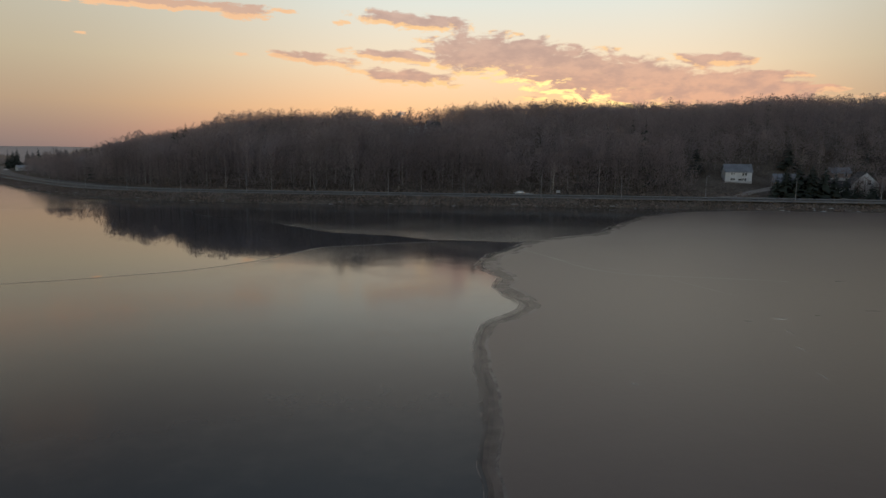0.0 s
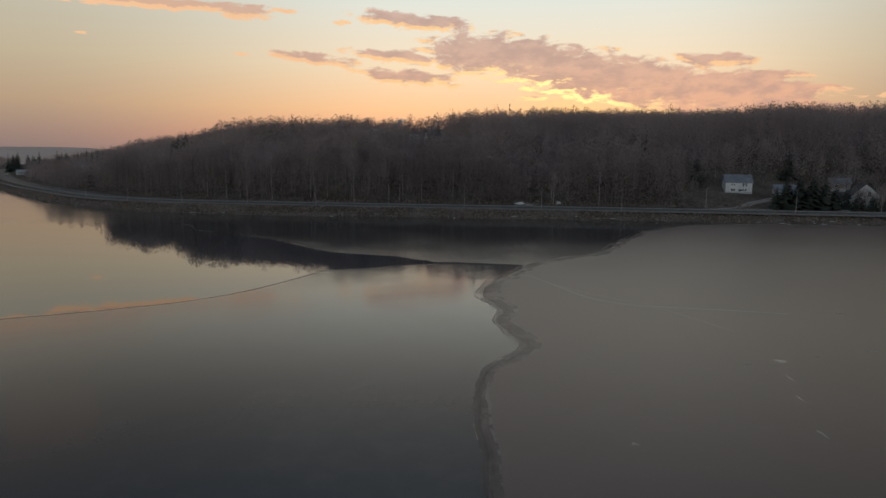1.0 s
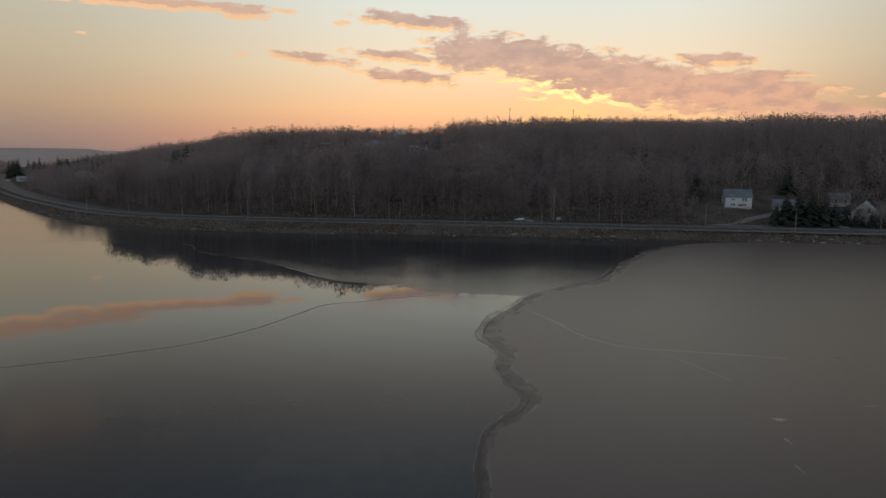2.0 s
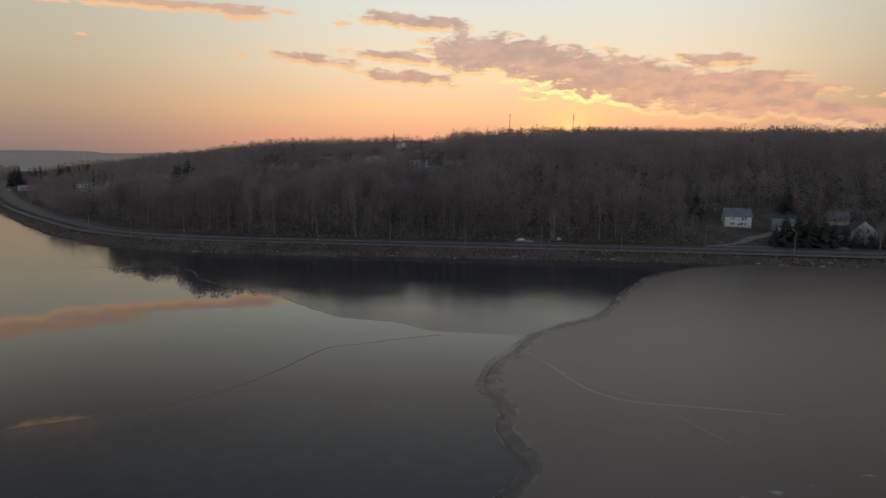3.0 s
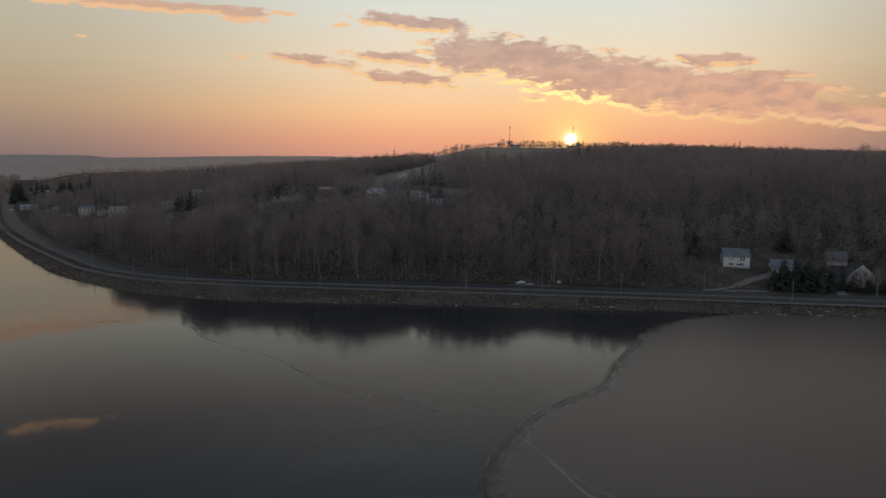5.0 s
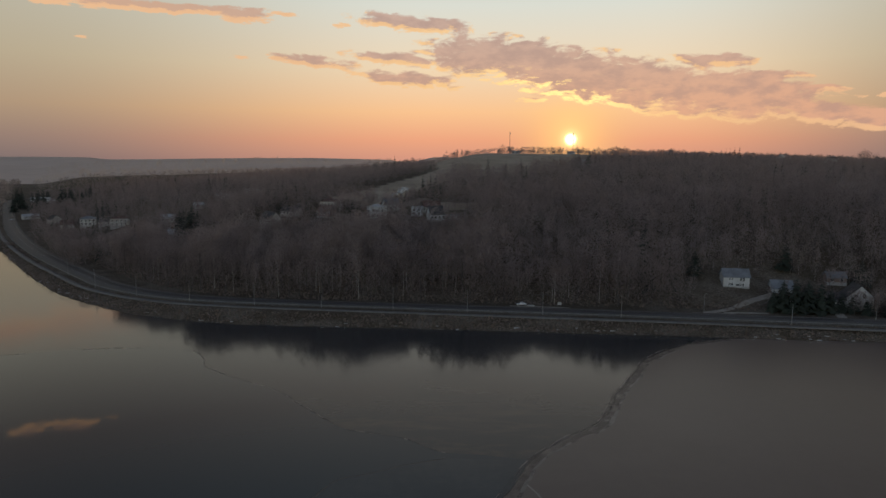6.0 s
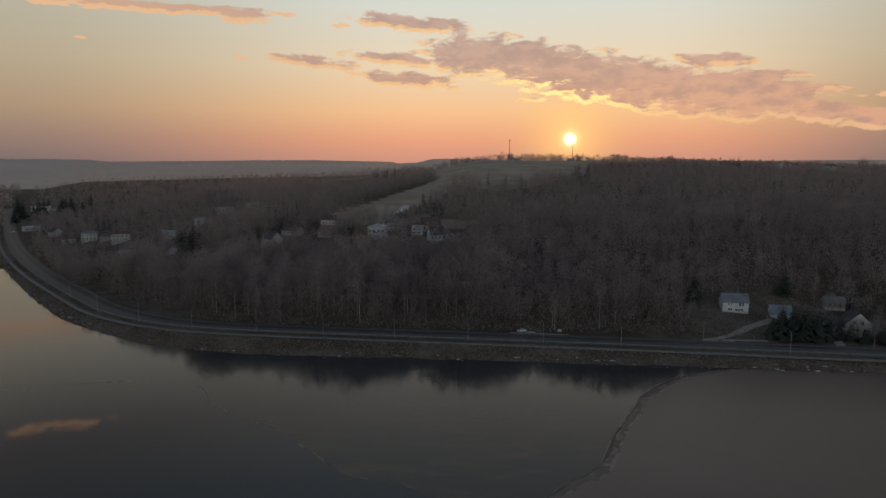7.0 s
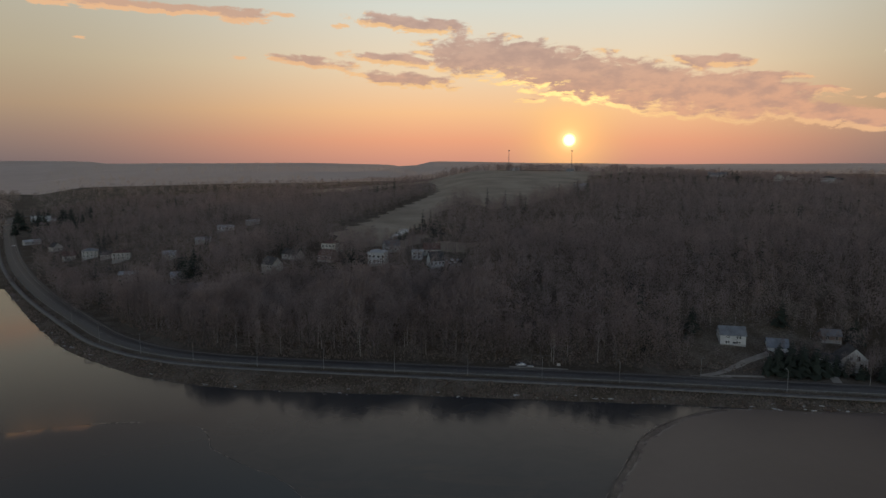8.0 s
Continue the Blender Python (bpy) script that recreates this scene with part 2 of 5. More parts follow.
def twigs(name, dark, light, scale, fine):
    """Bare twigs: dull, and scattering light through the spray as well as back from it."""
    mat = bpy.data.materials.new(name)
    mat.use_nodes = True
    n = Nodes(mat.node_tree)
    p = place(n)
    f = n.smooth(n.m("ADD", n.m("MULTIPLY", n.noise(p, scale, 4.0), 0.6), n.m("MULTIPLY", n.noise(p, fine, 3.0), 0.4)), 0.32, 0.68)
    col = n.mix(f, dark, light)
    back, thru, both = n.add("ShaderNodeBsdfDiffuse"), n.add("ShaderNodeBsdfTranslucent"), n.add("ShaderNodeMixShader")
    n.put(back.inputs[0], col), n.put(thru.inputs[0], col)
    both.inputs[0].default_value = 0.4
    n.t.links.new(back.outputs[0], both.inputs[1])
    n.t.links.new(thru.outputs[0], both.inputs[2])
    n.t.links.new(both.outputs[0], n.add("ShaderNodeOutputMaterial").inputs[0])
    return mat


def ground_look(n, s):
    p = place(n)
    big = n.noise(p, 0.012, 4.0)
    mid = n.noise(p, 0.09, 5.0, 0.6)
    fine = n.noise(p, 1.3, 5.0, 0.65)
    soil = n.mix(n.smooth(fine, 0.35, 0.7), (0.055, 0.045, 0.036), (0.14, 0.115, 0.085))
    grass = n.mix(n.smooth(fine, 0.3, 0.7), (0.085, 0.072, 0.057), (0.19, 0.162, 0.133))
    col = n.mix(n.smooth(n.m("ADD", n.m("MULTIPLY", mid, 0.6), n.m("MULTIPLY", big, 0.4)), 0.44, 0.58), soil, grass)
    frost = n.smooth(n.m("ADD", n.m("MULTIPLY", mid, 0.5), n.m("MULTIPLY", fine, 0.5)), 0.55, 0.72)
    n.put(s.inputs["Base Color"], n.mix(n.m("MULTIPLY", frost, 0.16), col, (0.45, 0.46, 0.47)))
    s.inputs["Roughness"].default_value = 0.95
    s.inputs["Specular IOR Level"].default_value = 0.1
    bump(n, s, n.m("ADD", mid, n.m("MULTIPLY", fine, 0.3)), 0.7, 0.6)


GROUND = material("frosty_winter_ground", ground_look)
# pale base colour holds the haze of distance over the far land
FAR_LAND = plain("hazed_far_land", (0.50, 0.40, 0.345), (0.58, 0.475, 0.41), 0.95, 0.0012, 0.008)
FIELD = plain("frosty_meadow", (0.22, 0.185, 0.14), (0.36, 0.31, 0.24), 0.95, 0.03, 0.8, 0.2)


def asphalt_look(n, s):
    p = place(n)
    f = n.m("ADD", n.m("MULTIPLY", n.noise(p, 0.25, 4.0), 0.5), n.m("MULTIPLY", n.noise(p, 5.0, 4.0), 0.5))
    n.put(s.inputs["Base Color"], n.mix(n.smooth(f, 0.35, 0.65), (0.056, 0.054, 0.053), (0.098, 0.095, 0.093)))
    n.put(s.inputs["Roughness"], n.rng(f, 0.3, 0.7, 0.55, 0.8))
    bump(n, s, n.noise(p, 20.0, 3.0), 0.3, 0.01)


ASPHALT = material("asphalt", asphalt_look)
PATH_PAVING = plain("worn_paving", (0.10, 0.10, 0.10), (0.17, 0.165, 0.16), 0.85, 0.3, 6.0)
GRAVEL = plain("pale_gravel", (0.22, 0.20, 0.17), (0.36, 0.33, 0.29), 0.95, 0.3, 3.0, 0.03)
VERGE = plain("dark_gravel_verge", (0.085, 0.076, 0.066), (0.15, 0.135, 0.118), 0.95, 0.3, 3.0, 0.03)
PAINT = plain("worn_road_paint", (0.17, 0.17, 0.168), (0.36, 0.36, 0.352), 0.8, 0.3, 5.0)
STEEL = plain("galvanised_steel", (0.13, 0.135, 0.14), (0.22, 0.225, 0.23), 0.7, 0.5, 8.0, 0.0, 0.3)
POLE = plain("grey_painted_pole", (0.19, 0.19, 0.187), (0.28, 0.28, 0.273), 0.5, 0.8, 9.0, 0.0, 0.2)
GLASS_LAMP = plain("lamp_glass", (0.6, 0.62, 0.62), (0.75, 0.76, 0.76), 0.2)
BARK = plain("grey_brown_bark", (0.05, 0.044, 0.041), (0.125, 0.112, 0.105), 0.9, 0.5, 5.0, 0.02)
TWIG = twigs("bare_twigs", (0.200, 0.162, 0.157), (0.335, 0.280, 0.269), 0.05, 0.35)
# two paler twig colours with aerial haze mixed in, for far and middle woods
TWIG_HAZE = twigs("hazed_far_twigs", (0.48, 0.40, 0.34), (0.60, 0.51, 0.44), 0.01, 0.2)
TWIG_MID = twigs("hazed_mid_twigs", (0.25, 0.212, 0.195), (0.38, 0.328, 0.305), 0.03, 0.4)
TWIG_PALE = twigs("pale_shrub_twigs", (0.16, 0.12, 0.09), (0.30, 0.23, 0.17), 0.1, 0.8)
SPRUCE = plain("spruce_needles", (0.016, 0.023, 0.017), (0.042, 0.056, 0.040), 0.85, 0.1, 0.9)
REED = plain("dry_reed", (0.13, 0.10, 0.085), (0.26, 0.205, 0.175), 0.95, 0.2, 2.0)
STONE = plain("bank_stone", (0.10, 0.092, 0.085), (0.26, 0.243, 0.228), 0.85, 0.4, 4.0, 0.03, 0.0, 0.5)
SNOW = plain("old_snow", (0.28, 0.28, 0.285), (0.46, 0.46, 0.465), 0.7, 0.5, 4.0, 0.03)


def birch_look(n, s):
    p = place(n)
    sep = n.add("ShaderNodeSeparateXYZ")
    n.put(sep.inputs[0], p)
    band = n.noise(n.vec(n.m("MULTIPLY", sep.outputs[0], 1.2), n.m("MULTIPLY", sep.outputs[1], 1.2), n.m("MULTIPLY", sep.outputs[2], 5.0)), 1.0, 3.0)
    n.put(s.inputs["Base Color"], n.mix(n.smooth(band, 0.5, 0.62), (0.42, 0.40, 0.37), (0.06, 0.055, 0.05)))
    s.inputs["Roughness"].default_value = 0.75


BIRCH = material("birch_bark", birch_look)


def water_look(n, s):
    p = place(n)
    s.inputs["Base Color"].default_value = (0.030, 0.040, 0.048, 1)
    s.inputs["Roughness"].default_value = 0.025
    s.inputs["IOR"].default_value = 1.33
    bump(n, s, n.noise(p, 0.5, 3.0), 0.05, 0.05)


def thin_ice_look(n, s):
    p = place(n)
    s.inputs["Specular Tint"].default_value = (1.0, 0.91, 0.85, 1)
    big = n.noise(p, 0.035, 5.0, 0.6, 0.6)
    mid = n.noise(p, 0.4, 5.0, 0.6)
    veil = n.smooth(n.m("ADD", n.m("MULTIPLY", big, 0.7), n.m("MULTIPLY", mid, 0.3)), 0.46, 0.6)
    n.put(s.inputs["Base Color"], n.mix(veil, (0.031, 0.042, 0.051), (0.041, 0.052, 0.060)))
    sep = n.add("ShaderNodeSeparateXYZ")
    n.put(sep.inputs[0], p)
    old = n.m("SUBTRACT", 1.0, n.smooth(n.m("ADD", sep.outputs[1], n.m("MULTIPLY", n.m("SUBTRACT", big, 0.5), 60.0)), 42.0, 96.0))
    n.put(s.inputs["Roughness"], n.m("ADD", n.rng(veil, 0.0, 1.0, 0.07, 0.12), n.m("MULTIPLY", old, 0.075)))
    s.inputs["IOR"].default_value = 1.33
    bump(n, s, n.m("ADD", n.noise(p, 0.12, 2.0), n.m("MULTIPLY", mid, 0.15)), 0.12, 0.12)


def grey_ice_look(n, s):
    p = place(n)
    s.inputs["Specular Tint"].default_value = (1.0, 0.91, 0.85, 1)
    big = n.noise(p, 0.02, 5.0, 0.6, 0.8)
    mid = n.noise(p, 0.25, 6.0, 0.65)
    f = n.smooth(n.m("ADD", n.m("MULTIPLY", big, 0.7), n.m("MULTIPLY", mid, 0.3)), 0.25, 0.75)
    n.put(s.inputs["Base Color"], n.mix(f, (0.096, 0.074, 0.066), (0.126, 0.099, 0.089)))
    n.put(s.inputs["Roughness"], n.rng(f, 0.0, 1.0, 0.28, 0.32))
    s.inputs["IOR"].default_value = 1.38
    bump(n, s, n.noise(p, 1.5, 4.0), 0.2, 0.03)


def far_ice_look(n, s):
    p = place(n)
    s.inputs["Specular Tint"].default_value = (1.0, 0.91, 0.85, 1)
    big = n.noise(p, 0.05, 6.0, 0.62, 0.9)
    f = n.smooth(big, 0.38, 0.62)
    sep = n.add("ShaderNodeSeparateXYZ")
    n.put(sep.inputs[0], p)
    soft = n.noise(p, 0.03, 2.0, 0.5, 0.4)
    frost = n.m("SUBTRACT", 1.0, n.smooth(n.m("ADD", sep.outputs[1], n.m("MULTIPLY", n.m("SUBTRACT", soft, 0.5), 70.0)), 138.0, 196.0))
    streak = n.noise(n.vec(n.m("MULTIPLY", sep.outputs[0], 0.035), n.m("MULTIPLY", sep.outputs[1], 0.14), 4.0), 1.0, 6.0, 0.66, 0.7)
    rime = n.m("MULTIPLY", n.smooth(streak, 0.45, 0.66), frost)
    dark_ice = n.mix(frost, n.mix(f, (0.032, 0.037, 0.042), (0.042, 0.046, 0.050)), (0.040, 0.044, 0.047))
    n.put(s.inputs["Base Color"], n.mix(rime, dark_ice, (0.078, 0.065, 0.056)))
    n.put(s.inputs["Roughness"], n.m("ADD", n.m("ADD", n.rng(f, 0.0, 1.0, 0.075, 0.105), n.m("MULTIPLY", frost, 0.10)), n.m("MULTIPLY", rime, 0.03)))
    s.inputs["IOR"].default_value = 1.33
    bump(n, s, n.noise(p, 0.3, 3.0), 0.1, 0.05)


FAR_ICE = material("milky_dark_ice", far_ice_look)
WATER = material("open_water", water_look)
THIN_ICE = material("thin_black_ice", thin_ice_look)
GREY_ICE = material("grey_ice", grey_ice_look)
RIM_ICE = plain("refrozen_rim_ice", (0.115, 0.098, 0.092), (0.19, 0.164, 0.154), 0.3, 0.12, 0.5, spec=0.46, patchy=0.1)
SEAM_ICE = plain("seam_ice", (0.032, 0.034, 0.036), (0.050, 0.051, 0.052), 0.3, 0.25, 1.6, spec=0.26)
LEAD_CORE = plain("new_lead_ice", (0.070, 0.057, 0.052), (0.094, 0.076, 0.069), 0.3, 0.3, 0.9, spec=0.22, patchy=0.09, cover=0.32)
WET_ICE = plain("wet_dark_ice", (0.090, 0.071, 0.064), (0.114, 0.090, 0.082), 0.28, 0.2, 0.6, spec=0.42, patchy=0.12, cover=0.5)
SEAM_FROST = plain("frosted_seam", (0.11, 0.095, 0.085), (0.24, 0.205, 0.185), 0.3, 0.1, 1.2, patchy=0.07, cover=0.6)
CRACK_FROST = plain("frosted_crack_ridge", (0.11, 0.10, 0.093), (0.185, 0.172, 0.16), 0.35, 0.2, 1.5, spec=1.0)
CRACK_ICE = plain("white_crack_ice", (0.20, 0.188, 0.178), (0.33, 0.31, 0.29), 0.22, 0.2, 1.5)


# ---------------------------------------------------------------- mesh helpers
def mesh_of(name, verts, faces, mats=(), index=None, smooth=False):
    """A mesh from arrays; faces may be an array of triangles or quads, or a list."""
    me = bpy.data.meshes.new(name)
    if isinstance(faces, np.ndarray):
        k = faces.shape[1]
        me.vertices.add(len(verts))
        me.vertices.foreach_set("co", np.asarray(verts, np.float32).ravel())
        me.loops.add(faces.size)
        me.loops.foreach_set("vertex_index", faces.astype(np.int32).ravel())
        me.polygons.add(len(faces))
        me.polygons.foreach_set("loop_start", np.arange(0, faces.size, k, dtype=np.int32))
    else:
        me.from_pydata([tuple(v) for v in verts], [], faces)
    for mt in mats:
        me.materials.append(mt)
    if index is not None:
        me.polygons.foreach_set("material_index", np.asarray(index, np.int32))
    if smooth:
        me.polygons.foreach_set("use_smooth", np.ones(len(me.polygons), bool))
    me.update(calc_edges=True)
    me.validate()
    return me


def part(name, data, mat, parent=None, label="", m=None):
    """One mesh object, from a bmesh or a mesh, under a thing or a part."""
    if isinstance(data, bmesh.types.BMesh):
        me = bpy.data.meshes.new(name)
        data.to_mesh(me)
        data.free()
        data = me
    if mat is not None and not data.materials:
        data.materials.append(mat)
    ob = new(name, data)
    if parent is not None:
        ob.parent = parent
    if m is not None:
        ob.matrix_basis = m
    if label:
        ob["label"] = label
    return ob


def box(bm, cx, cy, cz, sx, sy, sz, m=None):
    """A box by its centre and sizes."""
    t = Matrix.LocRotScale((cx, cy, cz), None, (sx, sy, sz))
    return bmesh.ops.create_cube(bm, size=1, matrix=(m @ t) if m else t)["verts"]


def tube(bm, path, radii, sides=8, cap=True):
    """A round bar along a line of points."""
    rings = []
    for i, p in enumerate(path):
        p = Vector(p)
        a, b = Vector(path[max(i - 1, 0)]), Vector(path[min(i + 1, len(path) - 1)])
        q = (b - a).to_track_quat("Z", "Y")
        r = radii[i] if isinstance(radii, (list, tuple)) else radii
        rings.append([bm.verts.new(p + q @ Vector((r * math.cos(k * math.tau / sides), r * math.sin(k * math.tau / sides), 0))) for k in range(sides)])
    for r0, r1 in zip(rings, rings[1:]):
        for k in range(sides):
            bm.faces.new((r0[k], r0[(k + 1) % sides], r1[(k + 1) % sides], r1[k]))
    if cap:
        bm.faces.new(rings[0][::-1])
        bm.faces.new(rings[-1])


def resample(line, step):
    """A smooth line through the given points, at even steps."""
    p = np.array(line, float)
    for _ in range(3):
        q = np.empty((2 * len(p), 2))
        q[0], q[-1] = p[0], p[-1]
        q[1:-1:2] = p[:-1] * 0.75 + p[1:] * 0.25
        q[2:-1:2] = p[:-1] * 0.25 + p[1:] * 0.75
        p = q
    d = np.r_[0, np.cumsum(np.hypot(*np.diff(p, axis=0).T))]
    u = np.linspace(0, d[-1], max(int(d[-1] / step), 2))
    return np.c_[np.interp(u, d, p[:, 0]), np.interp(u, d, p[:, 1])]


def normals2(line):
    t = np.gradient(line, axis=0)
    t /= np.maximum(np.hypot(t[:, 0], t[:, 1]), 1e-6)[:, None]
    return np.c_[-t[:, 1], t[:, 0]]


def ribbon(line, lo, hi, z, depth=0.0, crown=0.0):
    """A strip along a line between two offsets (to its left), with skirts of a given depth."""
    nrm = normals2(line)
    lo, hi = np.broadcast_to(lo, len(line)), np.broadcast_to(hi, len(line))
    zz = np.broadcast_to(z, len(line))
    rows = [line + nrm * lo[:, None], line + nrm * ((lo + hi) / 2)[:, None], line + nrm * hi[:, None]]
    hs = [zz, zz + crown, zz]
    if depth:
        rows, hs = [rows[0]] + rows + [rows[2]], [zz - depth] + hs + [zz - depth]
    v = np.concatenate([np.c_[r, h] for r, h in zip(rows, hs)])
    c, k = len(line), len(rows)
    i = np.arange(c - 1)
    f = np.concatenate([np.c_[j * c + i, j * c + i + 1, (j + 1) * c + i + 1, (j + 1) * c + i] for j in range(k - 1)])
    return v, f


def wobble(count, scale, seed, amp=1.0):
    r = np.random.RandomState(seed)
    out = np.zeros(count)
    for k, a in ((1, 1.0), (2.3, 0.6), (5.1, 0.35), (11.7, 0.2)):
        out += a * np.sin(np.arange(count) * k / scale + r.rand() * 6.28)
    return out * amp


# ---------------------------------------------------------------- ground, water, ice
def axis(*spans):
    out = [np.arange(a, b, s) for a, b, s in spans]
    return np.r_[tuple(out) + (spans[-1][1],)]


gx = axis((-4900, -1200, 130), (-1200, -420, 14), (-420, 420, 3.5), (420, 1200, 14), (1200, 4900, 130))
gy = axis((-4900, -1400, 250), (-1400, 150, 60), (150, 215, 10), (215, 330, 1.8), (330, 460, 4), (460, 900, 10), (900, 1800, 25), (1800, 4900, 90))
GX, GY = np.meshgrid(gx, gy)
GZ = land(GX, GY)
gi = np.arange(len(gy) - 1)[:, None] * len(gx) + np.arange(len(gx) - 1)[None]
gf = np.stack([gi, gi + 1, gi + 1 + len(gx), gi + len(gx)], -1).reshape(-1, 4)
# ground past 1750 m takes the colour with haze put into it
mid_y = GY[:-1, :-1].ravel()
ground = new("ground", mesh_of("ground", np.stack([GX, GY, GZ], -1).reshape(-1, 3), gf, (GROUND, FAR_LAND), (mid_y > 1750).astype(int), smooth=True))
tagged(ground, "wintry brown hillside with frosted grass rising from the lake", "ground", kind="structure")

bm = bmesh.new()
bmesh.ops.create_grid(bm, x_segments=8, y_segments=8, size=1, matrix=Matrix.LocRotScale((-400, 400, 0), None, (2400, 1800, 1)))
tagged(part("water", bm, WATER), "still dark open lake water mirroring the dawn sky", "water", kind="structure")

EDGE = resample([(2, -500), (3, -60), (3.6, 30), (4.3, 42.6), (4.4, 59), (5.6, 65), (11.6, 72.5), (9.8, 79), (7.6, 86), (10.2, 92.5), (7.2, 104), (9.5, 114), (13.5, 122),
                 (19, 135), (29, 145.5), (41, 156.5), (49, 176), (58, 192), (66, 207.5), (86, 226), (106, 233.5)], 0.7)
EDGE[:, 0] += wobble(len(EDGE), 9, 1, 0.22)
CRACK = resample([(-420, -20), (-200, 40), (-90, 72), (-58.6, 84.4), (-48, 90), (-40, 94.6), (-34, 101), (-29, 109.5), (-25.5, 118), (-22.5, 125), (-16, 127.5), (-9, 131.5), (0, 134.7)], 0.7)
CRACK[:, 1] += wobble(len(CRACK), 7, 2, 0.16)
RIM = resample([(-420, 225), (-200, 206), (-148, 208), (-133, 216), (-105, 219), (-90, 217), (-80, 208), (-77, 197), (-65, 188.5), (-54, 181), (-45, 174), (-35.3, 161.5),
                (-29.5, 154.5), (-23.3, 149.5), (-11, 145.8), (-4, 140), (0, 137.5)], 0.7)
RIM[:, 1] += wobble(len(RIM), 6, 3, 0.3)


def sheet(name, outline, mat, z, label):
    """A flat sheet of ice with a thin edge."""
    bm = bmesh.new()
    low = [bm.verts.new((x, y, -0.06)) for x, y in outline]
    top = [bm.verts.new((x, y, z)) for x, y in outline]
    bm.faces.new(top)
    for i in range(len(top)):
        j = (i + 1) % len(top)
        bm.faces.new((low[i], low[j], top[j], top[i]))
    bmesh.ops.triangulate(bm, faces=[f for f in bm.faces if len(f.verts) > 4])
    bmesh.ops.recalc_face_normals(bm, faces=bm.faces)
    return tagged(part(name, bm, mat), label, "ice", kind="structure")


grey = [tuple(p) for p in EDGE] + [(165, 232), (500, 204), (1300, 140), (1300, -500)]
sheet("ice_sheet_grey", grey, GREY_ICE, 0.012, "frosted matt grey lake ice")
near_ice = [tuple(p) for p in CRACK] + [tuple(p + np.array([-0.3, 0])) for p in EDGE[::-1] if p[1] < 134] + [(-420, -500)]
sheet("ice_sheet_near", near_ice, THIN_ICE, 0.006, "thin dark lake ice with blurred reflections")
far_ice = [tuple(p) for p in RIM] + [(8, 136.5)] + [tuple(p + np.array([-0.3, 0])) for p in EDGE if p[1] > 134] + [(106, 236), (89, 238), (48, 242), (13.5, 245), (-20, 248), (-52, 250), (-83, 253), (-109, 260), (-135, 271), (-150, 281), (-170, 295), (-193, 314), (-220, 343), (-252, 379), (-300, 436), (-420, 560)]
sheet("ice_sheet_far", far_ice, FAR_ICE, 0.0065, "thin dark lake ice below the bank")


def strip(name, line, lo, hi, z, mat, label, depth=0.0):
    v, f = ribbon(line, lo, hi, z, depth)
    return tagged(new(name, mesh_of(name, v, f, (mat,))), label, "ice", kind="structure")


k = len(EDGE)
wide = (0.95 + wobble(k, 14, 5, 0.38)) * np.where(EDGE[:, 1] > 140, 0.7, 1.0)
far_off = fold(EDGE[:, 1], 60, 84)
wide = np.maximum(wide, 0.25) * (0.45 + 0.55 * far_off)
inner = (-1.55 - np.abs(wobble(k, 19, 25, 0.5))) * (0.35 + 0.65 * far_off)
strip("ice_lead", EDGE, inner, wide, 0.0165, WET_ICE, "dark refrozen lead along the ice edge", 0.0)
strip("ice_lead_core", EDGE, -0.28 + wobble(k, 8, 35, 0.12), 0.22 + wobble(k, 11, 36, 0.12), 0.0225, LEAD_CORE, "thin dark line of newest ice in the lead", 0.0)
strip("ice_rim", EDGE, inner - (0.5 + np.abs(wobble(k, 17, 15, 0.3))) * (0.35 + 0.65 * far_off), inner, 0.0205, RIM_ICE, "pale frosted rim of the grey ice", 0.0)
strip("ice_lip", EDGE, wide, wide + (0.12 + np.abs(wobble(k, 13, 16, 0.10))) * (0.35 + 0.65 * far_off), 0.0185, RIM_ICE, "pale lip of thin ice beside the lead", 0.0)
CRACK = CRACK[CRACK[:, 0] > -130]
turn_at = np.argmin(np.hypot(RIM[:, 0] + 77, RIM[:, 1] - 197))
LEFT_RIM, RIM = RIM[RIM[:, 0] > -260], RIM[turn_at:]
LEFT_RIM = LEFT_RIM[:len(LEFT_RIM) - len(RIM) + 1]
strip("ice_seam_left", LEFT_RIM, -0.3 + wobble(len(LEFT_RIM), 13, 47, 0.12), 0.3 + wobble(len(LEFT_RIM), 9, 48, 0.12), 0.011, SEAM_FROST, "pale frosted seam of the far ice by the bend")
strip("ice_crack_left", CRACK, -0.24 + wobble(len(CRACK), 11, 27, 0.05), 0.2 + wobble(len(CRACK), 9, 7, 0.05), 0.011, SEAM_ICE, "dark refrozen seam where thin ice meets water")
strip("ice_crack_far", RIM, -0.16 + wobble(len(RIM), 7, 49, 0.06), 0.22 + wobble(len(RIM), 9, 8, 0.08), 0.011, SEAM_FROST, "pale seam along the far ice edge")
for nm, pts, w in (("ice_crack_white", [(16.5, 123.6), (20.5, 113.8), (23.7, 102.8), (28.5, 96.9), (36.6, 95.1), (44.5, 93.6), (51.5, 91.7)], 0.2),
                   ("ice_crack_side", [(17.8, 120.5), (22, 110.5), (25.5, 104.5), (32.9, 97.2)], 0.07),
                   ("ice_crack_short", [(33.5, 95), (36.1, 89.1), (39.1, 81.6)], 0.06)):
    line = resample(pts, 0.4)
    line[:, 0] += wobble(len(line), 5, 9, 0.06)
    strip(nm, line, -1.1 * w - np.abs(wobble(len(line), 4, 10, 0.05)), 1.1 * w, 0.017, CRACK_FROST, "white refrozen crack across the grey ice")

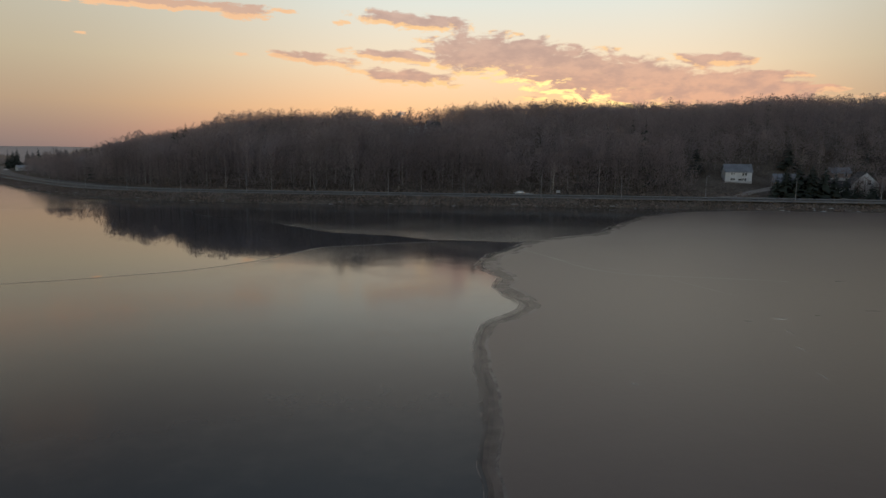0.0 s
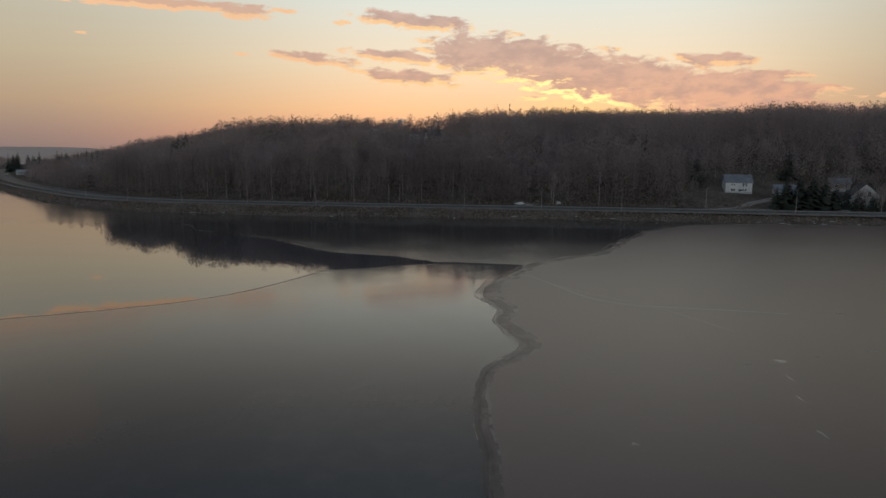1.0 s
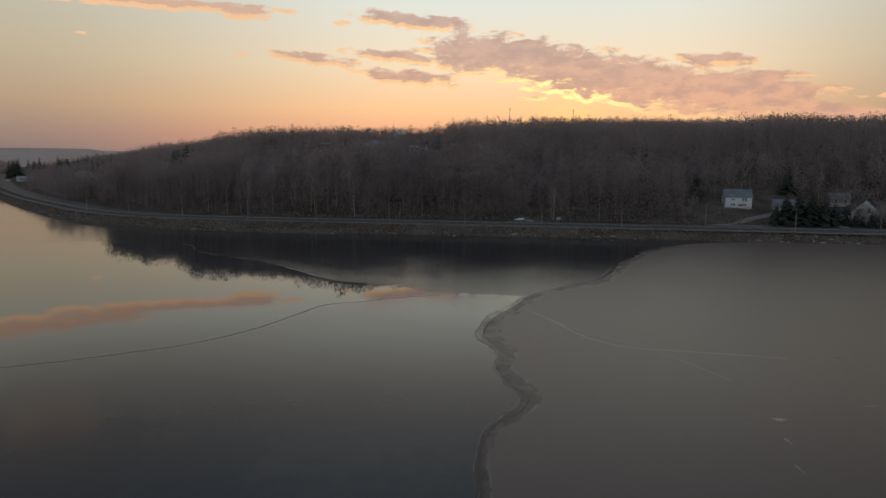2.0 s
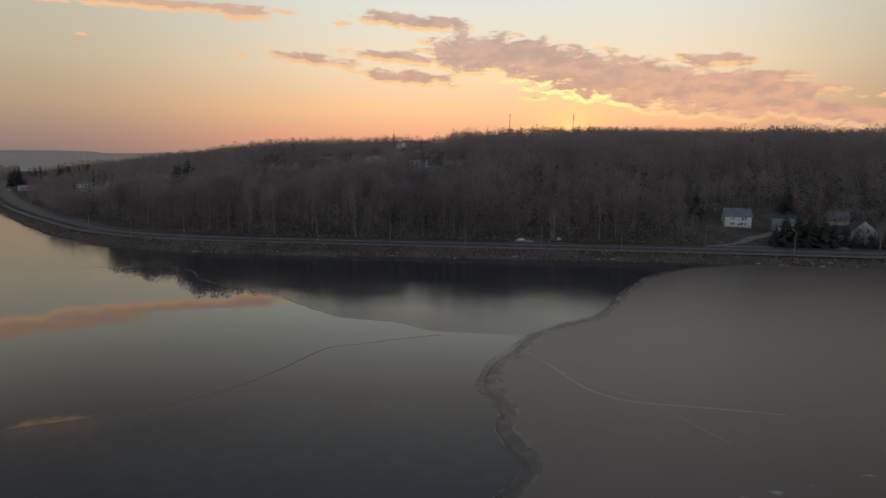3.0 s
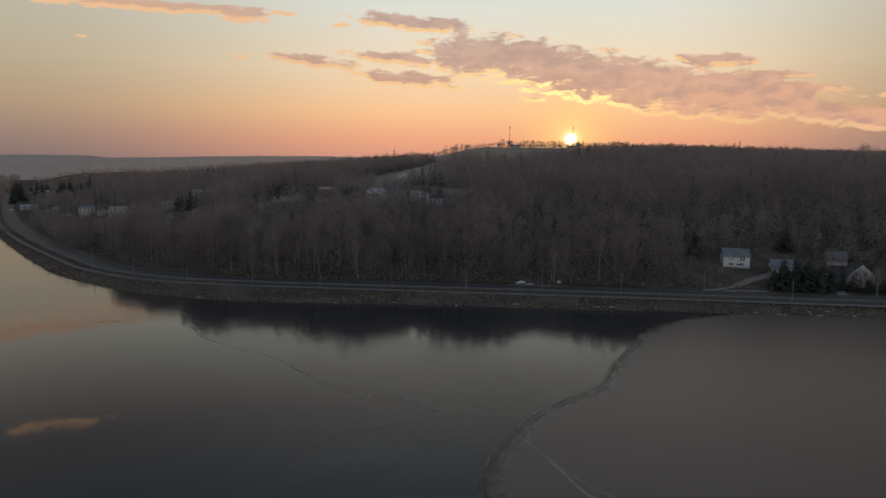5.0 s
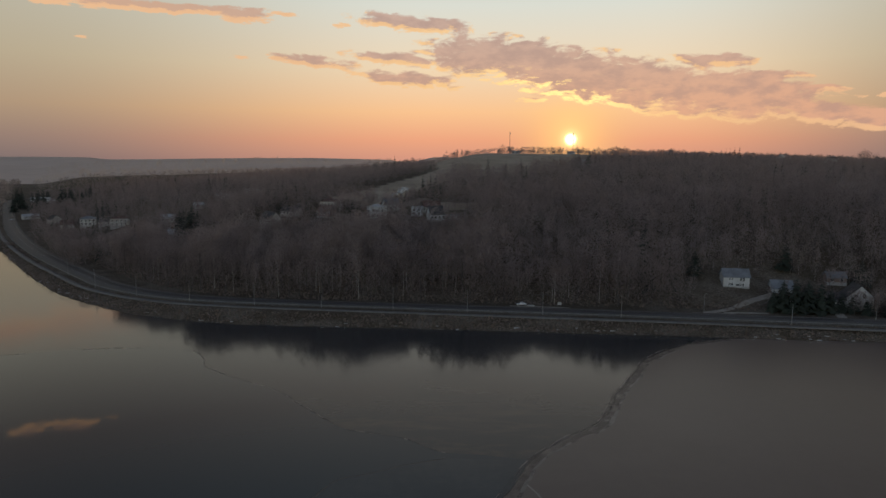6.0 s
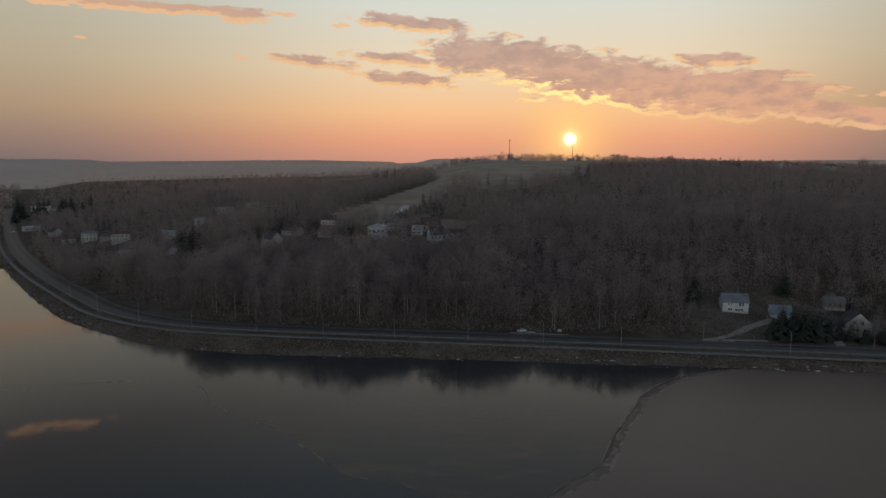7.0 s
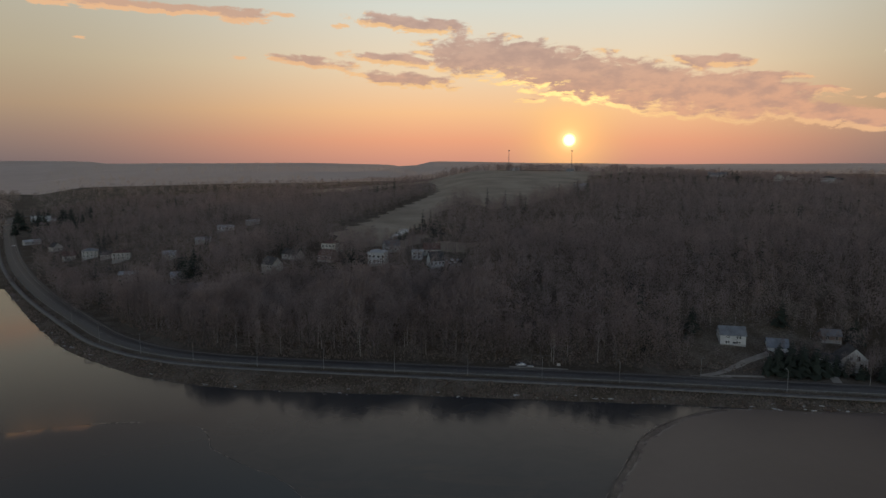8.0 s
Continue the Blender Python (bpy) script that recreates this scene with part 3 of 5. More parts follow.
# scraps of snow on the grey ice
for i, (x, y, rx, ry) in enumerate([(34.4, 67.8, 0.45, 0.25), (38.6, 69.0, 0.7, 0.5), (43.6, 70.7, 0.3, 0.2), (16.1, 47.5, 0.3, 0.25), (51.6, 73.2, 0.9, 0.2), (36.6, 63.5, 0.15, 0.8), (34.5, 57.5, 0.14, 0.9), (32, 49.7, 0.12, 0.8), (59.2, 92.2, 0.7, 0.3), (41.5, 156, 1.6, 0.35)]):
    a = np.linspace(0, math.tau, 22, endpoint=False)
    rr = 1 + 0.25 * np.sin(a * 3 + i) + 0.2 * np.sin(a * 5 + 2 * i)
    bm = bmesh.new()
    vs = [bm.verts.new((rx * q * math.cos(t), ry * q * math.sin(t), 0)) for q, t in zip(rr, a)]
    tip = bm.verts.new((0, 0, 0.02))
    for j in range(22):
        bm.faces.new((vs[j], vs[(j + 1) % 22], tip))
    scrap = part("snow_patch", bm, CRACK_ICE)
    scrap.location = (x, y, 0.0125)
    tagged(scrap, "small scrap of white snow lying on grey ice", "snow", "snow scraps on the ice")

# ---------------------------------------------------------------- road along the bank
RAIL = resample([(-655, 1120), (-700, 1050), (-692, 1000), (-457, 657), (-357, 519), (-271, 414.5), (-198.5, 338), (-174, 312.5), (-145, 292.5), (-122, 282.3), (-92.5, 275), (-39, 267.8), (26, 259.5), (90, 251), (170, 238.6), (420, 205), (900, 150)], 3.0)
ROAD_Z = 3.42
ribbon_road = ribbon(RAIL, 0.6, 10.6, ROAD_Z, 0.5, 0.08)
road = tagged(new("road", mesh_of("road", *ribbon_road, (ASPHALT,))), "two-lane asphalt road curving along the lake", "road", kind="structure")


def stripe(name, off, w, z, mat, label, dash=0):
    v, f = ribbon(RAIL, off - w / 2, off + w / 2, z)
    if dash:
        q = np.arange(len(f)) % (len(RAIL) - 1)
        f = f[q % 4 < 2]
    return tagged(new(name, mesh_of(name, v, f, (mat,))), label, "road marking", kind="structure")


stripe("edge_line_far", 9.6, 0.2, ROAD_Z + 0.025, PAINT, "worn white edge line")
stripe("centre_line", 5.6, 0.18, ROAD_Z + 0.09, PAINT, "dashed white centre line", 1)
v, f = ribbon(RAIL, -6.2, -3.4, 3.3, 0.4)
tagged(new("footpath", mesh_of("footpath", v, f, (PATH_PAVING,))), "grey paved footpath beside the lake road", "footpath", kind="structure")
v, f = ribbon(RAIL, 10.6, 12.6, ROAD_Z - 0.02, 0.4)
tagged(new("road_shoulder", mesh_of("road_shoulder", v, f, (VERGE,))), "dark gravel shoulder of the road", "shoulder", kind="structure")

# ---------------------------------------------------------------- trees
def bare_tree(seed, h, limbs, twigs, sides=5, twig_w=0.07, spread=0.22, base=0.3, girth=0.008, reach=1.0):
    """Trunk triangles and crown triangles of a leafless tree h metres high, as arrays."""
    r = np.random.RandomState(seed)
    tv, tf = [], []

    def bar(p, q, r0, r1, s):
        i = len(tv)
        p, q = np.array(p), np.array(q)
        d = (q - p) / np.linalg.norm(q - p)
        a = np.cross(d, (0.3, 0.9, 0.2))
        a /= np.linalg.norm(a)
        b = np.cross(d, a)
        for c, rr in ((p, r0), (q, r1)):
            for k in range(s):
                tv.append(c + rr * (a * math.cos(k * math.tau / s) + b * math.sin(k * math.tau / s)))
        for k in range(s):
            j = (k + 1) % s
            tf.extend([(i + k, i + j, i + s + j), (i + k, i + s + j, i + s + k)])

    bend = r.normal(0, 0.012 * h, 2)
    at = lambda u: np.array([bend[0] * math.sin(u * 2.6), bend[1] * math.sin(u * 2.2), h * u])
    r0 = girth * h
    us = (0, 0.3, 0.55, 0.74)
    for a, b in zip(us, us[1:]):
        bar(at(a) - (0, 0, 0.4 if a == 0 else 0), at(b), r0 * (1 - a * 0.9), r0 * (1 - b * 0.9), sides)
    tips = []
    for k in range(limbs):
        u = base + (0.82 - base) * (k + r.rand()) / limbs
        an = k * 2.4 + r.rand()
        ln = h * spread * 0.78 * (1.15 - abs(u - 0.55) * 1.1) * (0.7 + 0.6 * r.rand())
        p = at(u)
        q = p + np.array([math.cos(an) * ln * 0.75, math.sin(an) * ln * 0.75, ln * (0.55 + 0.5 * r.rand())])
        q[2] = min(q[2], h * 0.84)
        bar(p, q, r0 * 0.34 * (1.1 - u), 0.012, 3)
        tips.append((p, q))
    cv, cf = [], []
    mid, rw, rh = base * 0.45 + 0.55, spread * 0.95, (1.0 - base) * 0.52
    for k in range(twigs):
        if k % (3 if limbs > 8 else 12) == 0:
            p, q = tips[r.randint(len(tips))]
            s = p + (q - p) * (0.2 + 0.7 * r.rand())
            d = (q - p) / np.linalg.norm(q - p) + r.normal(0, 0.32, 3) + (0, 0, 0.7)
        else:
            core = 0.72 if k % 3 == 1 else 1.0
            zz, an = (1 - 2 * r.rand() ** 1.25) * core, r.rand() * math.tau
            rad = math.sqrt(max(1 - abs(zz) ** 2.1, 0)) * r.rand() ** 0.5 * core
            d = np.array([math.cos(an) * rad, math.sin(an) * rad, zz])
            s = np.array([0, 0, h * mid]) + d * np.array([rw, rw, rh * 0.94]) * h
            s[:2] += at(min(max(s[2] / h, 0), 1))[:2]
            d = d * (0.6, 0.6, 0.3) + (0, 0, 0.8) + r.normal(0, 0.3, 3)
        d /= np.linalg.norm(d)
        ln = h * (0.04 + 0.055 * r.rand()) * reach
        w = np.cross(d, r.normal(0, 1, 3))
        w *= twig_w * (0.6 + 0.8 * r.rand()) * (1.6 if k % 3 == 1 else 0.9) / np.linalg.norm(w)
        i = len(cv)
        cv.extend([s - w, s + w, s + d * ln])
        cf.append((i, i + 1, i + 2))
    return np.array(tv), np.array(tf), np.array(cv), np.array(cf)


def conifer(seed, h, tiers, boughs, sides=5):
    """Trunk and needle triangles of a spruce."""
    r = np.random.RandomState(seed)
    a = np.arange(sides) * math.tau / sides
    tv = np.r_[np.c_[np.cos(a) * 0.02 * h, np.sin(a) * 0.02 * h, 0 * a - 0.4], [(0, 0, h * 0.98)]]
    tf = np.array([(k, (k + 1) % sides, sides) for k in range(sides)])
    cv, cf = [], []
    for t in range(tiers):
        u = 0.1 + 0.88 * t / tiers
        for b in range(boughs):
            an = (b + r.rand()) * math.tau / boughs
            ln = h * 0.22 * (1.03 - u) * (0.65 + 0.6 * r.rand()) + 0.12
            z = h * (u + 0.02 * r.randn())
            d = np.array([math.cos(an), math.sin(an), 0])
            sd = np.array([-d[1], d[0], 0]) * ln * (0.30 + 0.12 * r.rand())
            p = np.array([0, 0, z + ln * 0.25])
            mid = d * ln * 0.55 + (0, 0, z)
            tip = d * ln + (0, 0, z - ln * (0.25 + 0.25 * r.rand()))
            i = len(cv)
            cv.extend([p, mid - sd, tip, mid + sd])
            cf.extend([(i, i + 1, i + 2), (i, i + 2, i + 3)])
    i = len(cv)
    cv.extend([(-0.1, 0, h * 0.93), (0.1, 0, h * 0.93), (0, 0, h * 1.02)])
    cf.append((i, i + 1, i + 2))
    return tv, tf, np.array(cv), np.array(cf)


def scatter(verts, faces, spots):
    """Copies of one small mesh joined into arrays: spots are rows of x, y, z, turn, scale, height scale."""
    s = np.asarray(spots, float)
    c, sn = np.cos(s[:, 3]), np.sin(s[:, 3])
    v = verts[None] * s[:, 4][:, None, None]
    x = v[..., 0] * c[:, None] - v[..., 1] * sn[:, None] + s[:, 0][:, None]
    y = v[..., 0] * sn[:, None] + v[..., 1] * c[:, None] + s[:, 1][:, None]
    z = verts[None, :, 2] * s[:, 5][:, None] + s[:, 2][:, None]
    out = np.stack([x, y, z], -1).reshape(-1, 3)
    f = (faces[None] + (np.arange(len(s)) * len(verts))[:, None, None]).reshape(-1, 3)
    return out, f


def woods(name, kinds, spots, label, bark, leaf):
    """Many trees of several shapes as one mesh of trunks and crowns."""
    vs, fs, ix, at = [], [], [], 0
    pick = np.random.RandomState(len(spots)).randint(len(kinds), size=len(spots))
    for k, (tv, tf, cv, cf) in enumerate(kinds):
        mine = spots[pick == k]
        if not len(mine):
            continue
        for vv, ff, mi in ((tv, tf, 0), (cv, cf, 1)):
            if not len(ff):
                continue
            v, f = scatter(vv, ff, mine)
            vs.append(v), fs.append(f + at), ix.append(np.full(len(f), mi))
            at += len(v)
    me = mesh_of(name, np.concatenate(vs), np.concatenate(fs), (bark, leaf), np.concatenate(ix))
    return tagged(new(name, me), label, "woods", kind="stuff")


def inside(x, y, poly):
    """Which points lie in a polygon of the plan."""
    p = np.array(poly, float)
    hit = np.zeros(np.shape(x), bool)
    for (ax, ay), (bx, by) in zip(p, np.roll(p, -1, 0)):
        cross = (ay > y) != (by > y)
        hit ^= cross & (x < (bx - ax) * (y - ay) / (by - ay + 1e-9) + ax)
    return hit


# fields and yards without trees, in plan
FIELDS = [[(-88, 488), (-80, 466), (-62, 438), (-26, 434), (-12, 470), (-20, 505), (-6, 590), (6, 640), (14, 690), (24, 632), (34, 598), (48, 585), (72, 606), (118, 676), (165, 757), (212, 940), (300, 1060),
           (300, 1112), (-70, 1112), (-150, 1075), (-20, 1000), (-8, 800), (-26, 740), (-52, 645), (-70, 552)],
          [(-16, 420), (12, 412), (22, 430), (4, 450), (-12, 446)],
          [(-235, 1010), (-150, 925), (-90, 960), (-60, 1040), (-130, 1110), (-230, 1110)],
          [(104, 262), (135, 258), (140, 276), (150, 290), (165, 280), (164, 262), (160, 240), (182, 240), (186, 276), (184, 286), (140, 302), (118, 300)]]
YARDS = [(-105, 381, 11, 14), (-99, 405, 12, 10), (-77, 417, 10, 14), (-75, 394, 10, 14), (-41, 381, 9, 16), (-37, 422, 10, 10), (-18, 393, 8, 15), (-6, 376, 8, 13), (-7, 410, 10, 10), (6, 383, 10, 14),
         (-300, 532, 11, 20), (-256, 498, 11, 20), (-208, 474, 9, 12), (-172, 402, 8, 12), (-218, 440, 12, 13), (-185, 556, 15, 20), (-192, 500, 9, 12), (-380, 617, 10, 32), (-590, 925, 20, 50),
         (-150, 374, 8, 12), (557, 920, 22, 34), (418, 975, 20, 34), (478, 905, 20, 34), (160, 750, 12, 26), (-462, 700, 20, 26), (-285, 530, 9, 12), (-330, 560, 10, 12), (38, 277, 9, 7)]

# gardens and slopes below the houses: plan, share of the trees kept, their height
THIN = [([(-128, 296), (40, 292), (36, 345), (-60, 347), (-128, 351)], 1.0, 1.17),
        ([(-60, 352), (14, 346), (22, 374), (-20, 392), (-56, 378)], 1.0, 0.78),
        ([(-128, 352), (-60, 348), (24, 340), (32, 398), (-4, 440), (-50, 446), (-120, 430)], 0.97, 0.92),
        ([(-480, 690), (-330, 500), (-215, 392), (-145, 372), (-165, 470), (-178, 545), (-240, 590), (-400, 720)], 0.85, 0.86),
        ([(105, 262), (200, 245), (230, 280), (150, 300), (105, 296)], 0.5, 0.5)]


def spots_for(step, y0, y1, h0, h1, seed, keep=None, s0=37.0):
    r = np.random.RandomState(seed)
    x, y = np.meshgrid(np.arange(-y1 * 0.85, y1 * 0.85, step), np.arange(y0, y1, step))
    x, y = x.ravel() + r.uniform(-0.48, 0.48, x.size) * step, y.ravel() + r.uniform(-0.48, 0.48, y.size) * step
    s = inland(x, y)
    ok = (s > np.where(x < -215, s0 * 0.6, s0)) & (np.abs(x) < y * 0.80 + 30) & (y > y0) & (y < y1)
    for poly in FIELDS:
        ok &= ~inside(x, y, poly)
    for cx, cy, rx, ry in YARDS:
        ok &= ((x - cx) / rx) ** 2 + ((y - cy) / ry) ** 2 > 1
    if keep is not None:
        ok &= keep(x, y)
    tall = np.ones(x.size)
    for poly, share, k in THIN:
        here = inside(x, y, poly)
        ok &= ~here | (r.rand(x.size) < share)
        tall[here] = k
    x, y = x[ok], y[ok]
    h = r.uniform(h0, h1, len(x)) * tall[ok] * (1 + 0.08 * np.sin(x * 0.09 + 1.7 * np.sin(y * 0.05)) + 0.06 * np.sin(x * 0.31 + y * 0.2) + 0.1 * np.sin(x * 0.07 + 2 * np.sin(x * 0.023)) * (1 - fold(inland(x, y), 70, 130))) * np.where(r.rand(len(x)) < 0.04, 1.13, 1.0)
    return np.c_[x, y, land(x, y), r.uniform(0, 6.28, len(x)), np.maximum(h / 18, min(0.75, h1 / 18)) * r.uniform(0.85, 1.2, len(x)), h / 18]

# ---------------------------------------------------------------- woods
NEAR_KINDS = [bare_tree(10 + k, 18, 15, 560, 6, 0.085, 0.23, 0.16, reach=0.6) for k in range(5)]
BIRCH_KINDS = [bare_tree(30 + k, 18, 13, 420, 6, 0.075, 0.18, 0.34, reach=0.6) for k in range(4)]
MID = [bare_tree(100 + k, 18, 3, 250, 3, 0.15, 0.25, 0.08, 0.005, 0.55) for k in range(7)]
FAR = [bare_tree(200 + k, 18, 2, 100, 3, 0.25, 0.28, 0.06, 0.005, 0.6) for k in range(6)]
BUSH = [bare_tree(300 + k, 18, 7, 60, 3, 0.22, 0.55, 0.05) for k in range(4)]
HEDGE = [bare_tree(340 + k, 18, 2, 54, 3, 0.7, 0.4, 0.02) for k in range(4)]
TUFTED = [bare_tree(360 + k, 18, 2, 30, 3, 1.0, 0.46, 0.02) for k in range(4)]
FIR = [conifer(400 + k, 18, 11, 7) for k in range(3)]
FIR_FAR = [conifer(420 + k, 18, 7, 5, 3) for k in range(2)]


def tree_meshes(name, kinds, bark, crown):
    return [(mesh_of(name + "_trunk", tv, tf, (bark,)), mesh_of(name + "_crown", cv, cf, (crown,))) for tv, tf, cv, cf in kinds]


ALDER_ME = tree_meshes("alder", NEAR_KINDS, BARK, TWIG)
BIRCH_ME = tree_meshes("birch", BIRCH_KINDS, BIRCH, TWIG)
FIR_ME = tree_meshes("spruce", FIR, BARK, SPRUCE)


def tree(name, meshes, x, y, h, turn, wide, label, group):
    top = new(name)
    top.matrix_world = Matrix.LocRotScale((x, y, float(land(x, y))), Euler((0, 0, turn)), (h / 18 * wide, h / 18 * wide, h / 18))
    part("trunk", meshes[0], None, top)
    part("crown", meshes[1], None, top)
    return tagged(top, label, "tree", group)


edge_row = spots_for(4.6, 240, 420, 15, 20.5, 1, lambda x, y: (inland(x, y) < 66) & (x > -190) & (x < 230))
rt = np.random.RandomState(7)
order = np.argsort(inland(edge_row[:, 0], edge_row[:, 1]))
chosen, rest = edge_row[order[:255]], edge_row[order[255:]]
for i, (x, y, z, turn, sc, hs) in enumerate(chosen):
    if rt.rand() < 0.13:
        tree("birch_tree", BIRCH_ME[i % 4], x, y, hs * 18, turn, rt.uniform(0.8, 1.1), "leafless white-barked birch at the roadside wood's edge", "trees at the wood's edge")
    else:
        tree("bare_tree", ALDER_ME[i % 5], x, y, hs * 18, turn, rt.uniform(0.85, 1.2), "leafless grey-brown tree at the roadside wood's edge", "trees at the wood's edge")

inner = spots_for(5.2, 240, 440, 13.0, 17.4, 2, lambda x, y: ~((inland(x, y) < 66) & (x > -190) & (x < 230)))
inner = np.concatenate([rest, inner])
pale = np.random.RandomState(3).rand(len(inner)) < 0.14
woods("bare_woods", MID, inner[~pale], "dense leafless woods on the slope above the road", BARK, TWIG)
woods("birch_woods", MID, inner[pale], "white-stemmed birches among the leafless woods", BIRCH, TWIG)
woods("hilltop_woods", FAR, spots_for(6.9, 440, 760, 11, 16, 4), "dense leafless woods over the hilltop", BARK, TWIG)
woods("upland_woods", HEDGE, spots_for(12, 760, 1130, 7.5, 11, 14), "leafless woods far over the hill", BARK, TWIG)
belt = lambda x, y: (np.sin(x * 0.006 + 1) + np.cos(y * 0.005 + x * 0.002) > -0.1)
some = lambda x, y: belt(x, y) | (y < 1400) | (x < -0.2 * y)
# twig colours pale in steps with distance, standing in for haze
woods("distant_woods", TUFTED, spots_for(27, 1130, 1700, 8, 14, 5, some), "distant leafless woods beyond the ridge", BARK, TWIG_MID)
woods("frosted_woods", TUFTED, spots_for(36, 1700, 2500, 8, 14, 15, some), "woods far beyond the ridge, coloured pale for haze", TWIG_HAZE, TWIG_HAZE)
woods("horizon_woods", TUFTED, spots_for(80, 2500, 3700, 14, 20, 6, belt), "far woods near the horizon, coloured pale for haze", TWIG_HAZE, TWIG_HAZE)
screen = spots_for(3.7, 314, 352, 12.5, 15.0, 44, lambda x, y: (x > -128) & (x < 24))
woods("close_stand", MID, screen, "close stand of leafless trees below the hill houses", BARK, TWIG)
woods("undergrowth", BUSH, spots_for(6.8, 240, 380, 2.2, 5.0, 8, None, 34.5), "bare brown undergrowth along the wood's edge", BARK, TWIG)
woods("edge_thicket", BUSH, spots_for(3.1, 240, 380, 3.0, 7.0, 18, lambda x, y: inland(x, y) < 56, 34.5), "dense bare thicket at the foot of the woods", BARK, TWIG)
fir_some = spots_for(13, 250, 900, 12, 20, 9, lambda x, y: np.sin(x * 0.05 + y * 0.03) + np.sin(x * 0.017 - y * 0.02) > 1.5)
woods("scattered_spruces", FIR_FAR, fir_some, "dark spruces scattered in the bare woods", BARK, SPRUCE)
row = np.random.RandomState(11)
hx = row.uniform(-80, 1000, 900)
hy = 1066 + row.uniform(-9, 34, 900) + 8 * np.sin(hx * 0.03) + 0.12 * np.maximum(hx - 430, 0)
hh = row.uniform(4, 10, 900) * (1 + 0.4 * np.sin(hx * 0.05 + 2 * np.sin(hx * 0.021)))
woods("ridge_hedgerow", HEDGE, np.c_[hx, hy, land(hx, hy), hx, hh / 18, hh / 18], "bare hedgerow trees along the ridge field", BARK, TWIG)

ux, uy = row.uniform(330, 700, 150), row.uniform(850, 980, 150)
far_from = np.min([np.hypot(ux - a, uy - b) for a, b in ((557, 937), (478, 923), (418, 990), (520, 968), (585, 960))], 0)
ux, uy = ux[far_from > 15], uy[far_from > 15]
uh = row.uniform(6, 13, len(ux))
woods("hilltop_gardens", HEDGE, np.c_[ux, uy, land(ux, uy), ux, uh / 18 * 1.2, uh / 18], "bare garden trees round the hilltop houses", BARK, TWIG)
for x, y, h in ((588, 912, 21), (596, 918, 19), (580, 906, 18), (604, 910, 17), (640, 930, 14)):
    tree("bare_tree", ALDER_ME[int(x) % 5], x, y, h, x, 1.9, "round leafless tree beside the hilltop houses", "hilltop trees")

# trees at the head of the lake, left of the road beyond the bend
lh = np.random.RandomState(17)
lx, ly = lh.uniform(-1500, -400, 2600), lh.uniform(560, 1700, 2600)
ok = (ly > np.interp(lx, LAKE_HEAD[:, 0], LAKE_HEAD[:, 1]) + 14) & (inland(lx, ly) < -6) & (np.abs(lx) < ly * 0.82)
lx, ly = lx[ok], ly[ok]
lt = lh.uniform(10, 19, len(lx))
# the paler twig colour carries the haze over the lake's head
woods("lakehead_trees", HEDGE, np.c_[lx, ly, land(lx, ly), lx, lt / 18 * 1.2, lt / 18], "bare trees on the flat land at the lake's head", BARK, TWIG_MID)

# gardens, hedges and spruces of the lower village
gv = np.random.RandomState(23)
vx, vy = gv.uniform(-640, -140, 2600), gv.uniform(370, 1000, 2600)
ok = (inland(vx, vy) > 20) & (inland(vx, vy) < 190) & (np.abs(vx) < vy * 0.8)
for cx, cy, rx, ry in YARDS:
    ok &= ((vx - cx) / (rx * 0.8)) ** 2 + ((vy - cy) / (ry * 0.6)) ** 2 > 1
vx, vy = vx[ok], vy[ok]
vh = gv.uniform(2.5, 6, len(vx))
woods("village_hedges", HEDGE, np.c_[vx, vy, land(vx, vy), vx, vh / 18 * 1.2, vh / 18], "bare hedges and orchard bushes of the lower village", BARK, TWIG)
sx, sy = vx[::26] + 4, vy[::26] + 5
sh = gv.uniform(9, 16, len(sx))
woods("village_spruces", FIR_FAR, np.c_[sx, sy, land(sx, sy), sx, sh / 18 * 1.2, sh / 18], "dark spruces scattered through the lower village", BARK, SPRUCE)

# meadows on the hill
def meadow(name, poly, step):
    p = np.array(poly, float)
    xs, ys = np.arange(p[:, 0].min(), p[:, 0].max() + step, step), np.arange(p[:, 1].min(), p[:, 1].max() + step, step)
    X, Y = np.meshgrid(xs, ys)
    i = np.arange(len(ys) - 1)[:, None] * len(xs) + np.arange(len(xs) - 1)[None]
    f = np.stack([i, i + 1, i + 1 + len(xs), i + len(xs)], -1).reshape(-1, 4)
    jx, jy = X + 4 * np.sin(Y * 0.21 + X * 0.1), Y + 4 * np.sin(X * 0.17)
    keep = inside(jx.ravel()[f].mean(1), jy.ravel()[f].mean(1), poly)
    v = np.stack([X, Y, land(X, Y) + 0.35], -1).reshape(-1, 3)
    return tagged(new(name, mesh_of(name, v, f[keep], (FIELD,), smooth=True)), "pale frosted meadow climbing the hill between the woods", "field", kind="structure")


meadow("field_hill", FIELDS[0], 3)
meadow("field_village", FIELDS[1], 1.2)
meadow("field_upper", FIELDS[2], 6)

